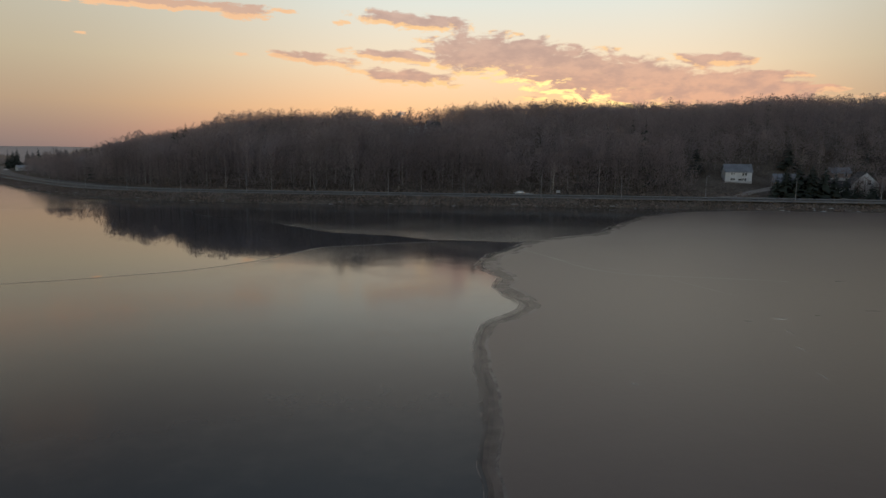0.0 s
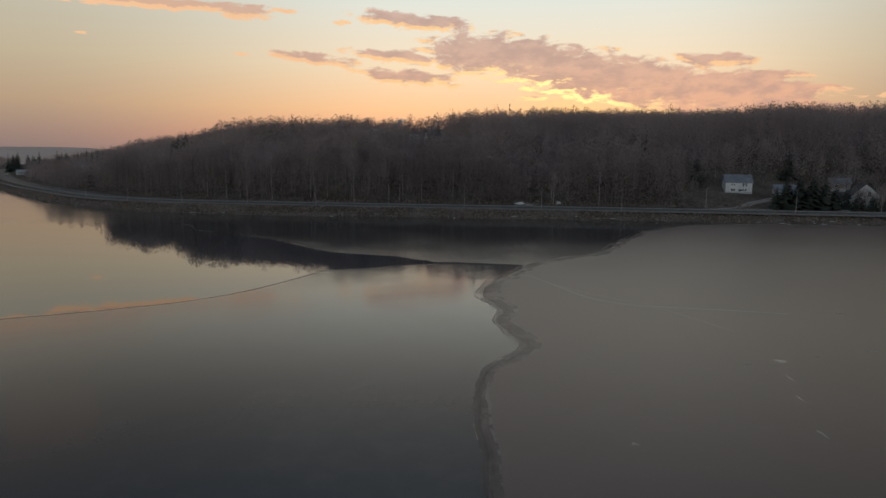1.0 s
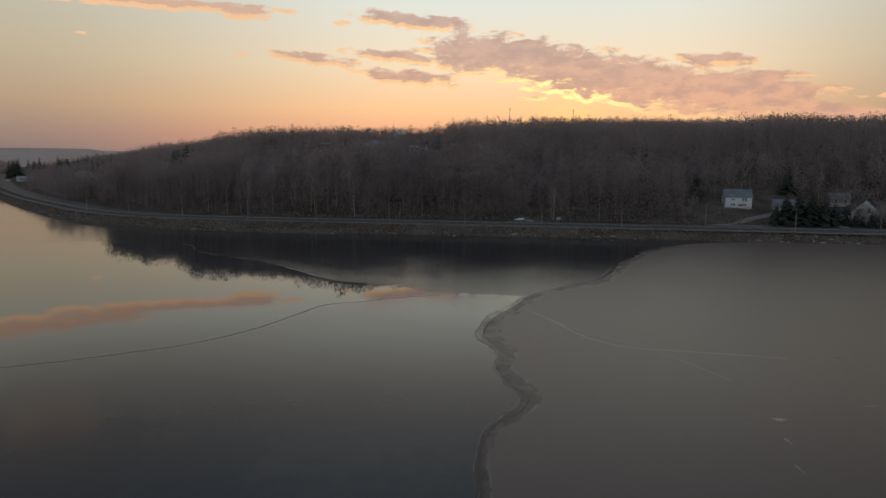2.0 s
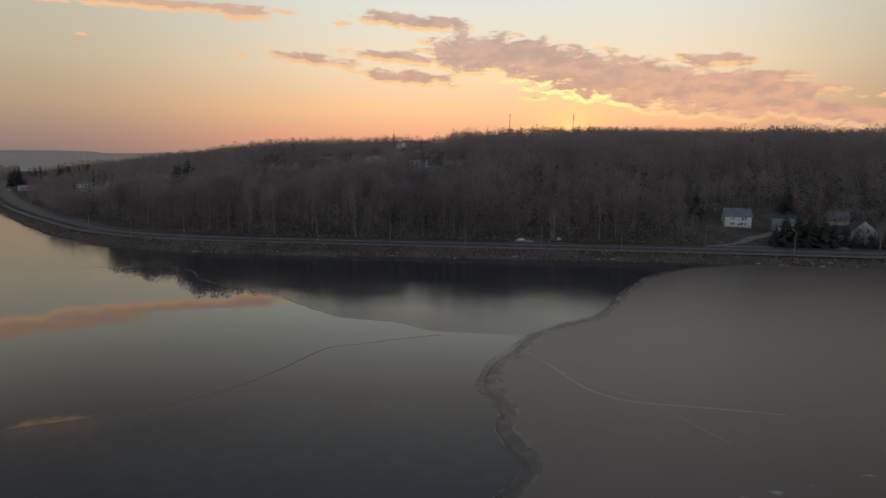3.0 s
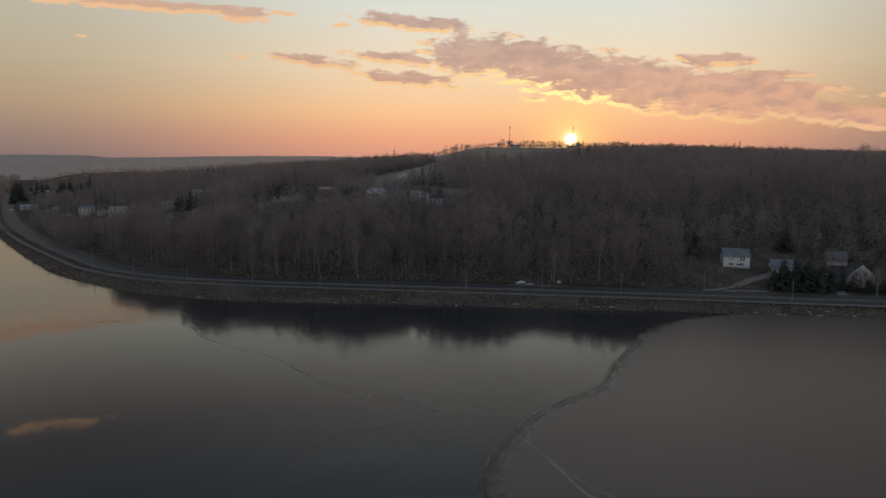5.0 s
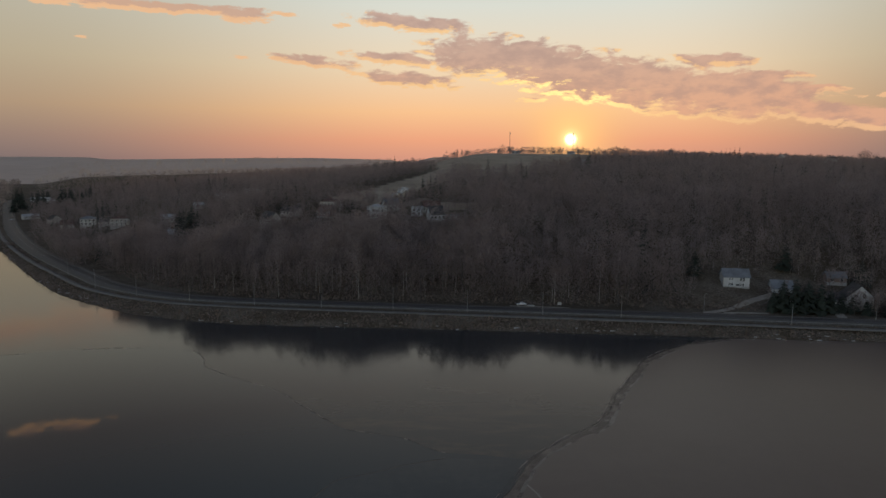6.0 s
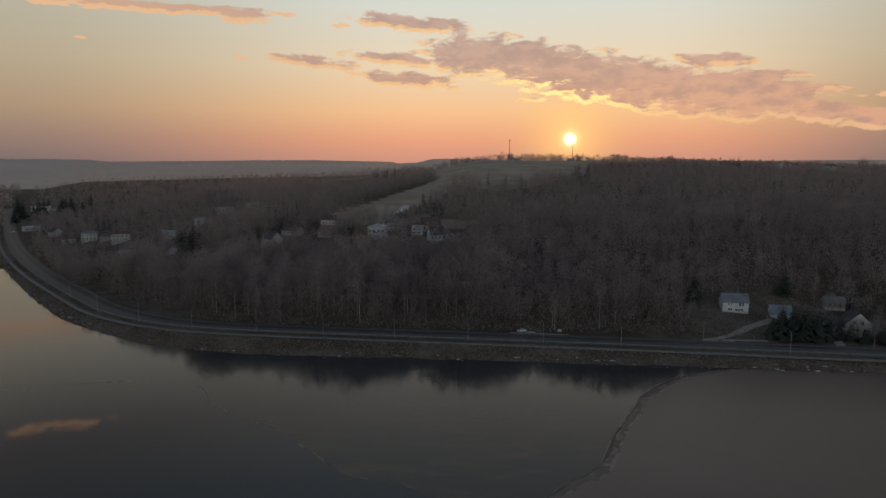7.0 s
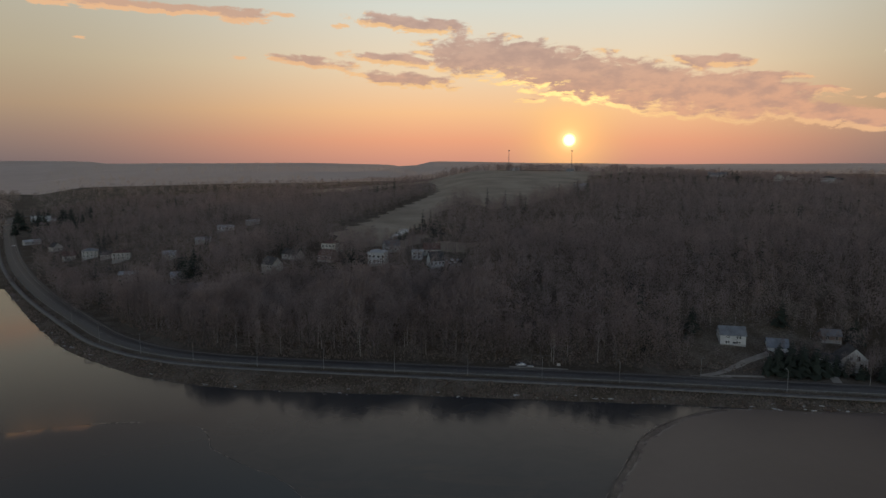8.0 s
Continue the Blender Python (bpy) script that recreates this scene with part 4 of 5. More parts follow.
# spruces by the roadside houses
for i, (x, y, h) in enumerate([(137.5, 264, 9), (140, 262, 11), (142.5, 266, 12.5), (145, 261.5, 12), (147.5, 265, 13.5), (150, 261, 12.5), (152.5, 265, 13), (155, 261, 12), (157.5, 264, 12), (144, 269, 11.5), (149, 269, 12.5), (154, 268.5, 11.5),
                               (160, 261.5, 10), (139.5, 268, 8), (161.5, 265, 8), (183, 256, 10.5), (186, 259, 12), (189, 255, 11), (180, 254.5, 8), (192, 260, 12), (119, 303, 12), (162, 303, 13), (190, 290, 12), (172, 257, 6.5), (169.5, 262, 8), (175, 259, 6), (166, 264, 8.5)]):
    tree("spruce_tree", FIR_ME[i % 3], x, y, h * 1.08, i * 1.3, 1.9, "dense dark green spruce beside the roadside houses", "spruces by the houses")
for i, (x, y, h) in enumerate([(-58, 384, 13), (-55, 381, 14), (-61, 388, 12), (-52, 386, 12), (-38, 452, 8), (-35, 458, 8.5), (-32, 464, 9), (-29, 470, 8.5), (-26, 477, 9), (-23, 484, 9.5), (-20, 491, 9), (-16, 500, 9.5), (-12, 508, 10), (-8, 470, 13), (-4, 478, 12),
                               (-163, 398, 20), (-158, 394, 19), (-167, 402, 19), (-160, 404, 21), (-155, 400, 17), (-590, 930, 22), (-598, 965, 20), (-560, 940, 20), (-545, 935, 18), (-620, 930, 24), (-632, 945, 23), (-500, 905, 18)]):
    tree("spruce_tree", FIR_ME[i % 3], x, y, h, i * 1.7, 1.9 if h < 14 else 1.6, "dark green spruce rising over the village", "spruces in the village")
for i, (x, y, h) in enumerate([(-553, 838, 27), (-548, 828, 23), (-541, 850, 22), (-551, 879, 28), (-528, 882, 25), (-518, 875, 21), (-509, 870, 22), (-523, 775, 23), (-521, 809, 24), (-489, 840, 19), (-470, 830, 18), (-445, 803, 18)]):
    tree("spruce_tree", FIR_ME[i % 3], x, y, h, i * 1.9, 1.35 + 0.1 * (i % 3), "tall dark spruce on the flat by the lake road", "spruces by the lake's head")
for i, (x, y, h) in enumerate([(172, 262, 9), (168.5, 259, 8), (174, 264, 9.5), (180, 262, 8.5), (176, 258, 8.5), (166, 270, 9), (112, 286, 8), (122, 280, 5), (170, 264.5, 9.5), (178, 261.5, 10), (182.5, 263, 9), (175, 260.5, 7.5), (163, 274, 10), (185, 266, 10.5), (168, 282, 10), (173, 285, 11), (178, 283.5, 10.5), (183, 281, 11)]):
    tree("bare_tree", ALDER_ME[i % 5], x, y, h, i * 2.1, 1.5, "broad leafless garden tree before the houses", "garden trees")
for x, y, h in [(96, 1088, 15), (107, 1094, 13), (205, 1092, 11), (222, 1094, 14), (238, 1096, 10)]:
    tree("bare_tree", ALDER_ME[int(x) % 5], x, y, h, x, 1.9, "round leafless tree standing alone on the ridge", "lone trees on the ridge")

# ---------------------------------------------------------------- houses
WALL_WHITE = plain("white_render", (0.40, 0.405, 0.405), (0.55, 0.555, 0.555), 0.85, 0.25, 3.0)
WALL_CREAM = plain("cream_render", (0.36, 0.345, 0.31), (0.52, 0.50, 0.455), 0.85, 0.25, 3.0)
WALL_RED = plain("red_brown_wall", (0.17, 0.12, 0.105), (0.28, 0.20, 0.18), 0.85, 0.25, 4.0)
WALL_GREY = plain("grey_block_wall", (0.26, 0.26, 0.25), (0.40, 0.39, 0.38), 0.85, 0.25, 4.0)
ROOF_GREY = plain("grey_metal_roof", (0.14, 0.155, 0.175), (0.25, 0.27, 0.30), 0.5, 0.3, 3.0, 0.0, 0.2)
ROOF_DARK = plain("dark_tile_roof", (0.035, 0.035, 0.04), (0.085, 0.08, 0.08), 0.75, 0.4, 5.0, 0.03)
ROOF_RED = plain("red_brown_tile_roof", (0.085, 0.05, 0.045), (0.16, 0.10, 0.085), 0.8, 0.4, 5.0, 0.03)
ROOF_PALE = plain("frosted_pale_roof", (0.27, 0.29, 0.31), (0.42, 0.44, 0.46), 0.6, 0.3, 3.0)
FRAME_W = plain("window_frame_paint", (0.5, 0.5, 0.49), (0.68, 0.68, 0.66), 0.5)
DOOR_M = plain("brown_door", (0.06, 0.045, 0.035), (0.14, 0.10, 0.08), 0.6)
BRICK = plain("chimney_brick", (0.16, 0.10, 0.08), (0.30, 0.19, 0.15), 0.9, 0.6, 8.0)


def pane_look(n, s):
    s.inputs["Base Color"].default_value = (0.012, 0.015, 0.02, 1)
    s.inputs["Roughness"].default_value = 0.06
    n.put(s.inputs["Specular IOR Level"], n.rng(n.noise(place(n), 0.8, 2.0), 0.3, 0.7, 0.4, 0.6))


PANE = material("dark_window_glass", pane_look)
WINDOW_MESHES = {}


def window_meshes(w, h):
    key = (w, h)
    if key not in WINDOW_MESHES:
        bm = bmesh.new()
        for sx in (-1, 1):
            box(bm, sx * (w / 2 + 0.05), -0.03, 0, 0.1, 0.1, h + 0.2)
        for sz in (-1, 1):
            box(bm, 0, -0.03, sz * (h / 2 + 0.05), w, 0.1, 0.1)
        box(bm, 0, -0.025, 0, 0.07, 0.07, h)
        frame_me = bpy.data.meshes.new("window_frame")
        bm.to_mesh(frame_me), bm.free()
        frame_me.materials.append(FRAME_W)
        bm = bmesh.new()
        box(bm, 0, -0.012, 0, w, 0.016, h)
        pane_me = bpy.data.meshes.new("pane")
        bm.to_mesh(pane_me), bm.free()
        pane_me.materials.append(PANE)
        bm = bmesh.new()
        box(bm, 0, -0.1, -h / 2 - 0.13, w + 0.3, 0.2, 0.06)
        sill_me = bpy.data.meshes.new("sill")
        bm.to_mesh(sill_me), bm.free()
        sill_me.materials.append(ROOF_GREY)
        WINDOW_MESHES[key] = frame_me, pane_me, sill_me
    return WINDOW_MESHES[key]


def add_window(parent, w, h, m):
    frame_me, pane_me, sill_me = window_meshes(w, h)
    win = part("window", frame_me, None, parent, m=m)
    part("pane", pane_me, None, win)
    part("sill", sill_me, None, win)


def house(label, x, y, z, turn, w, d, wall_h, roof_h, wall, roof, ridge="x", wins=(), side=(), door=None, chimney=None, over=0.45, plinth=1.2, z_under=3.0):
    """A house whose front faces -y before it is turned. wins: front windows (x, z of the middle, width, height); side: the same for the left wall."""
    top = new("house")
    top.matrix_world = pose(x, y, z, 0, 0, turn)
    bm = bmesh.new()
    hw, hd = w / 2, d / 2
    base = [bm.verts.new((a, b, -z_under)) for a, b in ((-hw, -hd), (hw, -hd), (hw, hd), (-hw, hd))]
    eave = [bm.verts.new((a, b, wall_h)) for a, b in ((-hw, -hd), (hw, -hd), (hw, hd), (-hw, hd))]
    for i in range(4):
        bm.faces.new((base[i], base[(i + 1) % 4], eave[(i + 1) % 4], eave[i]))
    if ridge == "x":
        p, q = bm.verts.new((-hw, 0, wall_h + roof_h - 0.05)), bm.verts.new((hw, 0, wall_h + roof_h - 0.05))
        bm.faces.new((eave[3], eave[0], p)), bm.faces.new((eave[1], eave[2], q))
    elif ridge == "y":
        p, q = bm.verts.new((0, -hd, wall_h + roof_h - 0.05)), bm.verts.new((0, hd, wall_h + roof_h - 0.05))
        bm.faces.new((eave[0], eave[1], p)), bm.faces.new((eave[2], eave[3], q))
    else:
        bm.faces.new(eave)
    bmesh.ops.recalc_face_normals(bm, faces=bm.faces)
    part("wall", bm, wall, top)
    bm = bmesh.new()
    for bx0, by0, sx, sy in ((0, -hd - 0.04, w + 0.16, 0.08), (0, hd + 0.04, w + 0.16, 0.08), (-hw - 0.04, 0, 0.08, d), (hw + 0.04, 0, 0.08, d)):
        box(bm, bx0, by0, 0.45 - z_under / 2, sx, sy, 0.9 + z_under - 0.6)
    part("plinth", bm, WALL_GREY, top)
    bm = bmesh.new()
    th = 0.2
    if ridge in "xy":
        a, b = (hw, hd) if ridge == "x" else (hd, hw)
        drop = roof_h * over / b
        for sg in (-1, 1):
            prof = [(sg * (b + over), wall_h - drop), (0, wall_h + roof_h), (0, wall_h + roof_h + th), (sg * (b + over), wall_h - drop + th)]
            ends = []
            for e in (-1, 1):
                ends.append([bm.verts.new((e * (a + over), u, v) if ridge == "x" else (u, e * (a + over), v)) for u, v in prof])
            for i in range(4):
                bm.faces.new((ends[0][i], ends[0][(i + 1) % 4], ends[1][(i + 1) % 4], ends[1][i]))
            bm.faces.new(ends[0][::-1]), bm.faces.new(ends[1])
        # seams or tile courses
        for k in range(int(2 * a / 1.1) + 1):
            c = -a + k * 1.1
            for sg in (-1, 1):
                u0, u1, v0, v1 = sg * b, 0, wall_h, wall_h + roof_h
                ln = math.hypot(b, roof_h)
                mm = Matrix.Translation((c, sg * b / 2, (v0 + v1) / 2 + th + 0.02) if ridge == "x" else (sg * b / 2, c, (v0 + v1) / 2 + th + 0.02))
                an = math.atan2(roof_h, b) * -sg
                mm = mm @ (Matrix.Rotation(an, 4, "X") if ridge == "x" else Matrix.Rotation(-an, 4, "Y"))
                box(bm, 0, 0, 0, *((0.06, ln, 0.07) if ridge == "x" else (ln, 0.06, 0.07)), mm)
    elif ridge == "hip":
        low = [bm.verts.new((a, b, wall_h)) for a, b in ((-hw - over, -hd - over), (hw + over, -hd - over), (hw + over, hd + over), (-hw - over, hd + over))]
        rim = [bm.verts.new(v.co + Vector((0, 0, 0.18))) for v in low]
        r = max(hw - hd, 0) + 0.2
        p, q = bm.verts.new((-r, 0, wall_h + roof_h)), bm.verts.new((r, 0, wall_h + roof_h))
        bm.faces.new(low[::-1])
        for i in range(4):
            bm.faces.new((low[i], low[(i + 1) % 4], rim[(i + 1) % 4], rim[i]))
        bm.faces.new((rim[0], rim[1], q, p)), bm.faces.new((rim[2], rim[3], p, q))
        bm.faces.new((rim[1], rim[2], q)), bm.faces.new((rim[3], rim[0], p))
    else:
        box(bm, 0, 0, wall_h + 0.15, w + 2 * over, d + 2 * over, 0.3)
        box(bm, 0, 0, wall_h + 0.36, w + 2 * over - 0.8, d + 2 * over - 0.8, 0.14)
    bmesh.ops.recalc_face_normals(bm, faces=bm.faces)
    roof_ob = part("roof", bm, roof, top)
    if chimney:
        cx, cy, cz = chimney
        bm = bmesh.new()
        box(bm, cx, cy, cz - 0.6, 0.7, 0.7, 1.9)
        box(bm, cx, cy, cz + 0.38, 0.85, 0.85, 0.14)
        part("chimney", bm, BRICK, roof_ob)
    for wx, wz, ww, wh in wins:
        add_window(top, ww, wh, pose(wx, -hd - 0.003, wz))
    for wx, wz, ww, wh in side:
        add_window(top, ww, wh, pose(-hw - 0.003, wx, wz, 0, 0, -90))
    if door:
        bm = bmesh.new()
        box(bm, door, -hd - 0.03, 0.9 + 1.02, 0.95, 0.06, 2.04)
        door_ob = part("door", bm, DOOR_M, top)
        bm = bmesh.new()
        box(bm, door, -hd - 0.5, 0.45 - 0.4, 1.6, 0.9, 1.6)
        part("doorstep", bm, WALL_GREY, top)
    return tagged(top, label, "house")


two_rows = lambda w, n_, z1=2.0, z2=4.7, s=1.1, h=1.3: [(-w / 2 + w * (i + 0.5) / n_, zz, s, h) for i in range(n_) for zz in (z1, z2)]
one_row = lambda w, n_, z1=2.0, s=1.1, h=1.3: [(-w / 2 + w * (i + 0.5) / n_, z1, s, h) for i in range(n_)]

# by the road
house("white two-storey house with grey metal roof above the driveway", 134.2, 294.0, 8.5, -11, 11.2, 8, 4.9, 3.2, WALL_WHITE, ROOF_GREY,
      wins=[(-2.9, 3.9, 0.6, 0.7), (-1.9, 3.9, 0.6, 0.7), (1.9, 3.8, 0.8, 1.3), (3.1, 3.8, 0.8, 1.3), (-2.9, 1.5, 0.8, 1.1), (-1.9, 1.5, 0.8, 1.1), (1.8, 1.4, 0.8, 1.1), (2.9, 1.4, 0.8, 1.1), (0.6, 1.3, 1.4, 0.8)], side=[(0, 3.8, 1, 1.3)], z_under=4)
house("small white outbuilding with grey metal roof", 152.5, 287.5, 6.6, -16, 8.6, 7, 2.7, 3.2, WALL_WHITE, ROOF_GREY, wins=[(0.6, 1.5, 0.9, 0.9)], door=-1.0, z_under=4)
house("white gabled house with dark roof and balcony behind garden trees", 176.5, 271, 4.6, -14, 10, 9.5, 4.6, 4.6, WALL_WHITE, ROOF_DARK, ridge="y",
      wins=[(-3.2, 1.9, 1.3, 1.3), (-0.6, 1.9, 1.3, 1.3), (2.6, 1.9, 1.6, 1.5), (-1.6, 5.0, 1.2, 1.3), (1.3, 5.0, 1.2, 1.9)], side=[(-2, 2, 1.1, 1.3), (2, 2, 1.1, 1.3)], z_under=3)
house("low white wing with dark roof beside the gabled house", 168.6, 272.6, 4.6, -14, 7, 7, 3.0, 2.4, WALL_WHITE, ROOF_DARK, wins=one_row(7, 2, 1.7), z_under=3)
house("red-brown shed with grey roof on the slope", 180, 293, 10.5, -12, 8, 6, 2.8, 2.2, WALL_RED, ROOF_GREY, wins=one_row(8, 2, 1.7), z_under=5)
# the village on the hill
house("cream gabled house with dark roof amid bare trees", -105, 384, 27.4, -38, 10, 8, 4.2, 3.8, WALL_CREAM, ROOF_DARK, wins=one_row(10, 4, 2.6), side=[(0, 2.5, 1.1, 1.3)], chimney=(1, 1, 8))
house("long low house with dark tiled roof", -98, 408, 31, -30, 12.5, 7, 3.2, 2.8, WALL_CREAM, ROOF_DARK, wins=one_row(14, 5, 2.0))
house("two-storey cream house with hipped red-brown roof", -76.5, 423, 33, -10, 9.5, 8, 6.4, 2.2, WALL_CREAM, ROOF_RED, ridge="hip", wins=two_rows(9.5, 4), side=[(0, 4.7, 1.1, 1.3)], chimney=(1, 0, 8.8))
house("reddish house with low gabled roof", -74, 399, 31.2, -25, 9.5, 7.5, 4, 3, WALL_RED, ROOF_RED, wins=one_row(11, 4, 2.4), side=[(0, 2.5, 1.1, 1.3)])
house("small white gabled house above the village", -66, 428, 33.3, 35, 8, 7, 3.6, 3.2, WALL_WHITE, ROOF_DARK, wins=one_row(8, 3))
house("tall white house with shallow frosted roof", -41.3, 387, 31, -6, 10.5, 9, 7.4, 1.7, WALL_WHITE, ROOF_PALE, ridge="hip", wins=two_rows(10.5, 4, 2.2, 5.2), chimney=(2, 0, 9.3))
house("white house with smoking chimney", -36, 424, 33.6, 25, 10, 7.5, 4.4, 3.2, WALL_WHITE, ROOF_GREY, wins=one_row(11, 4), chimney=(-1, 0.5, 8))
house("pale flat-roofed cube house", -17.6, 400, 31.8, -8, 6.2, 6.2, 5.6, 0, WALL_WHITE, ROOF_PALE, ridge="flat", wins=two_rows(6.2, 2, 1.9, 4.2))
house("white house with steep dark gabled roof", -6, 381, 30.6, 22, 8.6, 7.5, 4.2, 4.6, WALL_WHITE, ROOF_DARK, wins=one_row(9.5, 4, 2.4), chimney=(-2, 0.5, 9))
house("long house with dark red roof", -9, 414, 33.5, 6, 10.5, 7.5, 3.6, 3.4, WALL_CREAM, ROOF_RED, wins=one_row(12, 5))
# the lower village beyond the bend
for lab, x, y, turn, w, d, wh, rh, wl, rf, rg, nw in (
        ("pale two-storey house with hipped roof", -308, 551, 22, 12, 9, 6, 2.2, WALL_CREAM, ROOF_GREY, "hip", 4),
        ("pale two-storey house with orange-brown hipped roof", -263, 516, 18, 13, 9, 6.2, 2.2, WALL_CREAM, ROOF_RED, "hip", 4),
        ("small cream house among garden trees", -286, 536, 25, 9, 7, 3.4, 2.8, WALL_CREAM, ROOF_DARK, "x", 3),
        ("small gabled house with frosted roof", -208, 479, 20, 9, 7, 3.4, 2.8, WALL_CREAM, ROOF_PALE, "x", 3),
        ("grey gabled house low on the slope", -172, 407, 25, 9, 7, 3.2, 2.8, WALL_GREY, ROOF_PALE, "x", 3),
        ("long low building with pale frosted roof", -222, 449, 15, 17, 7, 2.8, 1.6, WALL_GREY, ROOF_PALE, "x", 4),
        ("white farm building with frosted roof", -193, 562, 10, 13, 7, 2.8, 1.8, WALL_WHITE, ROOF_PALE, "x", 4),
        ("pale barn with frosted metal roof", -174, 578, 30, 11, 6, 2.6, 1.8, WALL_GREY, ROOF_PALE, "x", 3),
        ("low shed with snow-covered roof", -192, 505, 8, 11, 6, 2.6, 1.6, WALL_GREY, ROOF_PALE, "x", 2),
        ("cream gabled house near the bend of the road", -390, 637, 60, 10, 8, 4.2, 3.6, WALL_CREAM, ROOF_DARK, "y", 3),
        ("brown gabled house near the bend", -335, 565, 35, 10, 8, 4.2, 3.6, WALL_CREAM, ROOF_RED, "x", 3),
        ("white stepped building among tall spruces", -606, 960, 30, 26, 12, 7.5, 2.5, WALL_WHITE, ROOF_PALE, "flat", 5),
        ("white lower wing among tall spruces", -586, 944, 30, 20, 10, 4, 2, WALL_WHITE, ROOF_PALE, "flat", 4),
        ("grey gabled house in the trees", -150, 378, 20, 8, 7, 3, 2.6, WALL_GREY, ROOF_GREY, "x", 3),
        ("long pale shed by the lake road", -448, 690, 50, 16, 7, 3, 2, WALL_GREY, ROOF_PALE, "x", 3),
        ("white house on the far hilltop", 557, 937, -25, 18, 12, 6.5, 3, WALL_WHITE, ROOF_DARK, "hip", 5),
        ("pale gabled house on the far hilltop", 478, 923, -20, 12, 10, 5, 5, WALL_CREAM, ROOF_GREY, "y", 3),
        ("low pale barn on the far hilltop", 418, 990, -15, 26, 10, 4, 3, WALL_WHITE, ROOF_GREY, "x", 4),
        ("cream house among the hilltop gardens", 520, 968, 20, 12, 9, 4.5, 3.6, WALL_CREAM, ROOF_RED, "x", 3),
        ("low grey house among the hilltop gardens", 585, 960, -30, 14, 8, 3.4, 2.8, WALL_GREY, ROOF_DARK, "x", 3),
        ("pale roofed barn at the wood's upper edge", 158, 752, -6, 14, 9, 4, 3, WALL_GREY, ROOF_PALE, "x", 3),
        ("small white building under the mast", 118, 1085, 0, 14, 8, 3, 2, WALL_WHITE, ROOF_PALE, "x", 3),
        ("low farm building on the ridge", 206, 1062, 0, 12, 7, 2.6, 2.0, WALL_GREY, ROOF_GREY, "x", 4)):
    house(lab, x, y, float(land(x, y)) + 0.5, turn, w, d, wh, rh, wl, rf, ridge=rg, wins=two_rows(w, nw) if wh > 5.5 else one_row(w, nw, min(1.9, wh - 1.1)))

# ---------------------------------------------------------------- masts on the ridge
def mast(x, y, h, label):
    top = new("mast")
    top.matrix_world = pose(x, y, float(land(x, y)))
    bm = bmesh.new()
    tube(bm, [(0, 0, -0.5), (0, 0, h * 0.5), (0, 0, h)], [0.55, 0.42, 0.3], 8)
    part("pole", bm, STEEL, top)
    for k in range(3):
        a = k * math.tau / 3
        bm = bmesh.new()
        box(bm, math.cos(a) * 0.8, math.sin(a) * 0.8, h - 1.6, 0.45, 0.45, 2.6)
        part("antenna", bm, POLE, top)
    bm = bmesh.new()
    tube(bm, [(0, 0, h - 0.2), (0, 0, h + 2.5)], 0.08, 5)
    part("rod", bm, STEEL, top)
    return tagged(top, label, "mast")


mast(106, 1070, 35, "slim steel telecom mast with antennas on the ridge")
mast(214, 1090, 36, "slim steel telecom mast with antennas near a tree clump")

# ---------------------------------------------------------------- road furniture
rail_n = normals2(RAIL)


def street_lamp(x, y, z, turn):
    top = new("street_lamp")
    top.matrix_world = pose(x, y, z, 0, 0, turn)
    bm = bmesh.new()
    tube(bm, [(0, 0, -0.3), (0, 0, 1.1)], 0.13, 8)
    part("base", bm, POLE, top)
    bm = bmesh.new()
    tube(bm, [(0, 0, 1.1), (0, 0, 7.6), (0, 0.12, 8.1), (0, 0.5, 8.45), (0, 1.3, 8.6)], [0.10, 0.075, 0.065, 0.055, 0.05], 8)
    part("pole", bm, POLE, top)
    bm = bmesh.new()
    v = box(bm, 0, 1.65, 8.62, 0.3, 0.75, 0.13)
    bmesh.ops.bevel(bm, geom=list({e for q in v for e in q.link_edges}), offset=0.04, segments=1, affect="EDGES")
    head = part("lamp_head", bm, STEEL, top)
    bm = bmesh.new()
    box(bm, 0, 1.68, 8.54, 0.22, 0.5, 0.03)
    part("lens", bm, GLASS_LAMP, head)
    return tagged(top, "slim grey street lamp with a short arm beside the lake road", "street lamp", "street lamps along the road")


lamp0 = street_lamp(9.2, 262.0, 3.35, 8)
for x, y, turn in ((-206, 345, 45), (-173, 311.5, 38), (-143, 291.6, 30), (-114, 280.4, 15), (-83, 273.2, 9), (-53, 269.2, 8), (-22, 265.5, 8), (40, 257.8, 8), (71, 253.4, 8), (134.6, 243.9, 8), (198, 234, 8)):
    copy_thing(lamp0, pose(x, y, 3.35, 0, 0, turn))
for x, y in ((107, 260.2), (171, 249.6)):
    copy_thing(lamp0, pose(x, y, 3.35, 0, 0, 188))

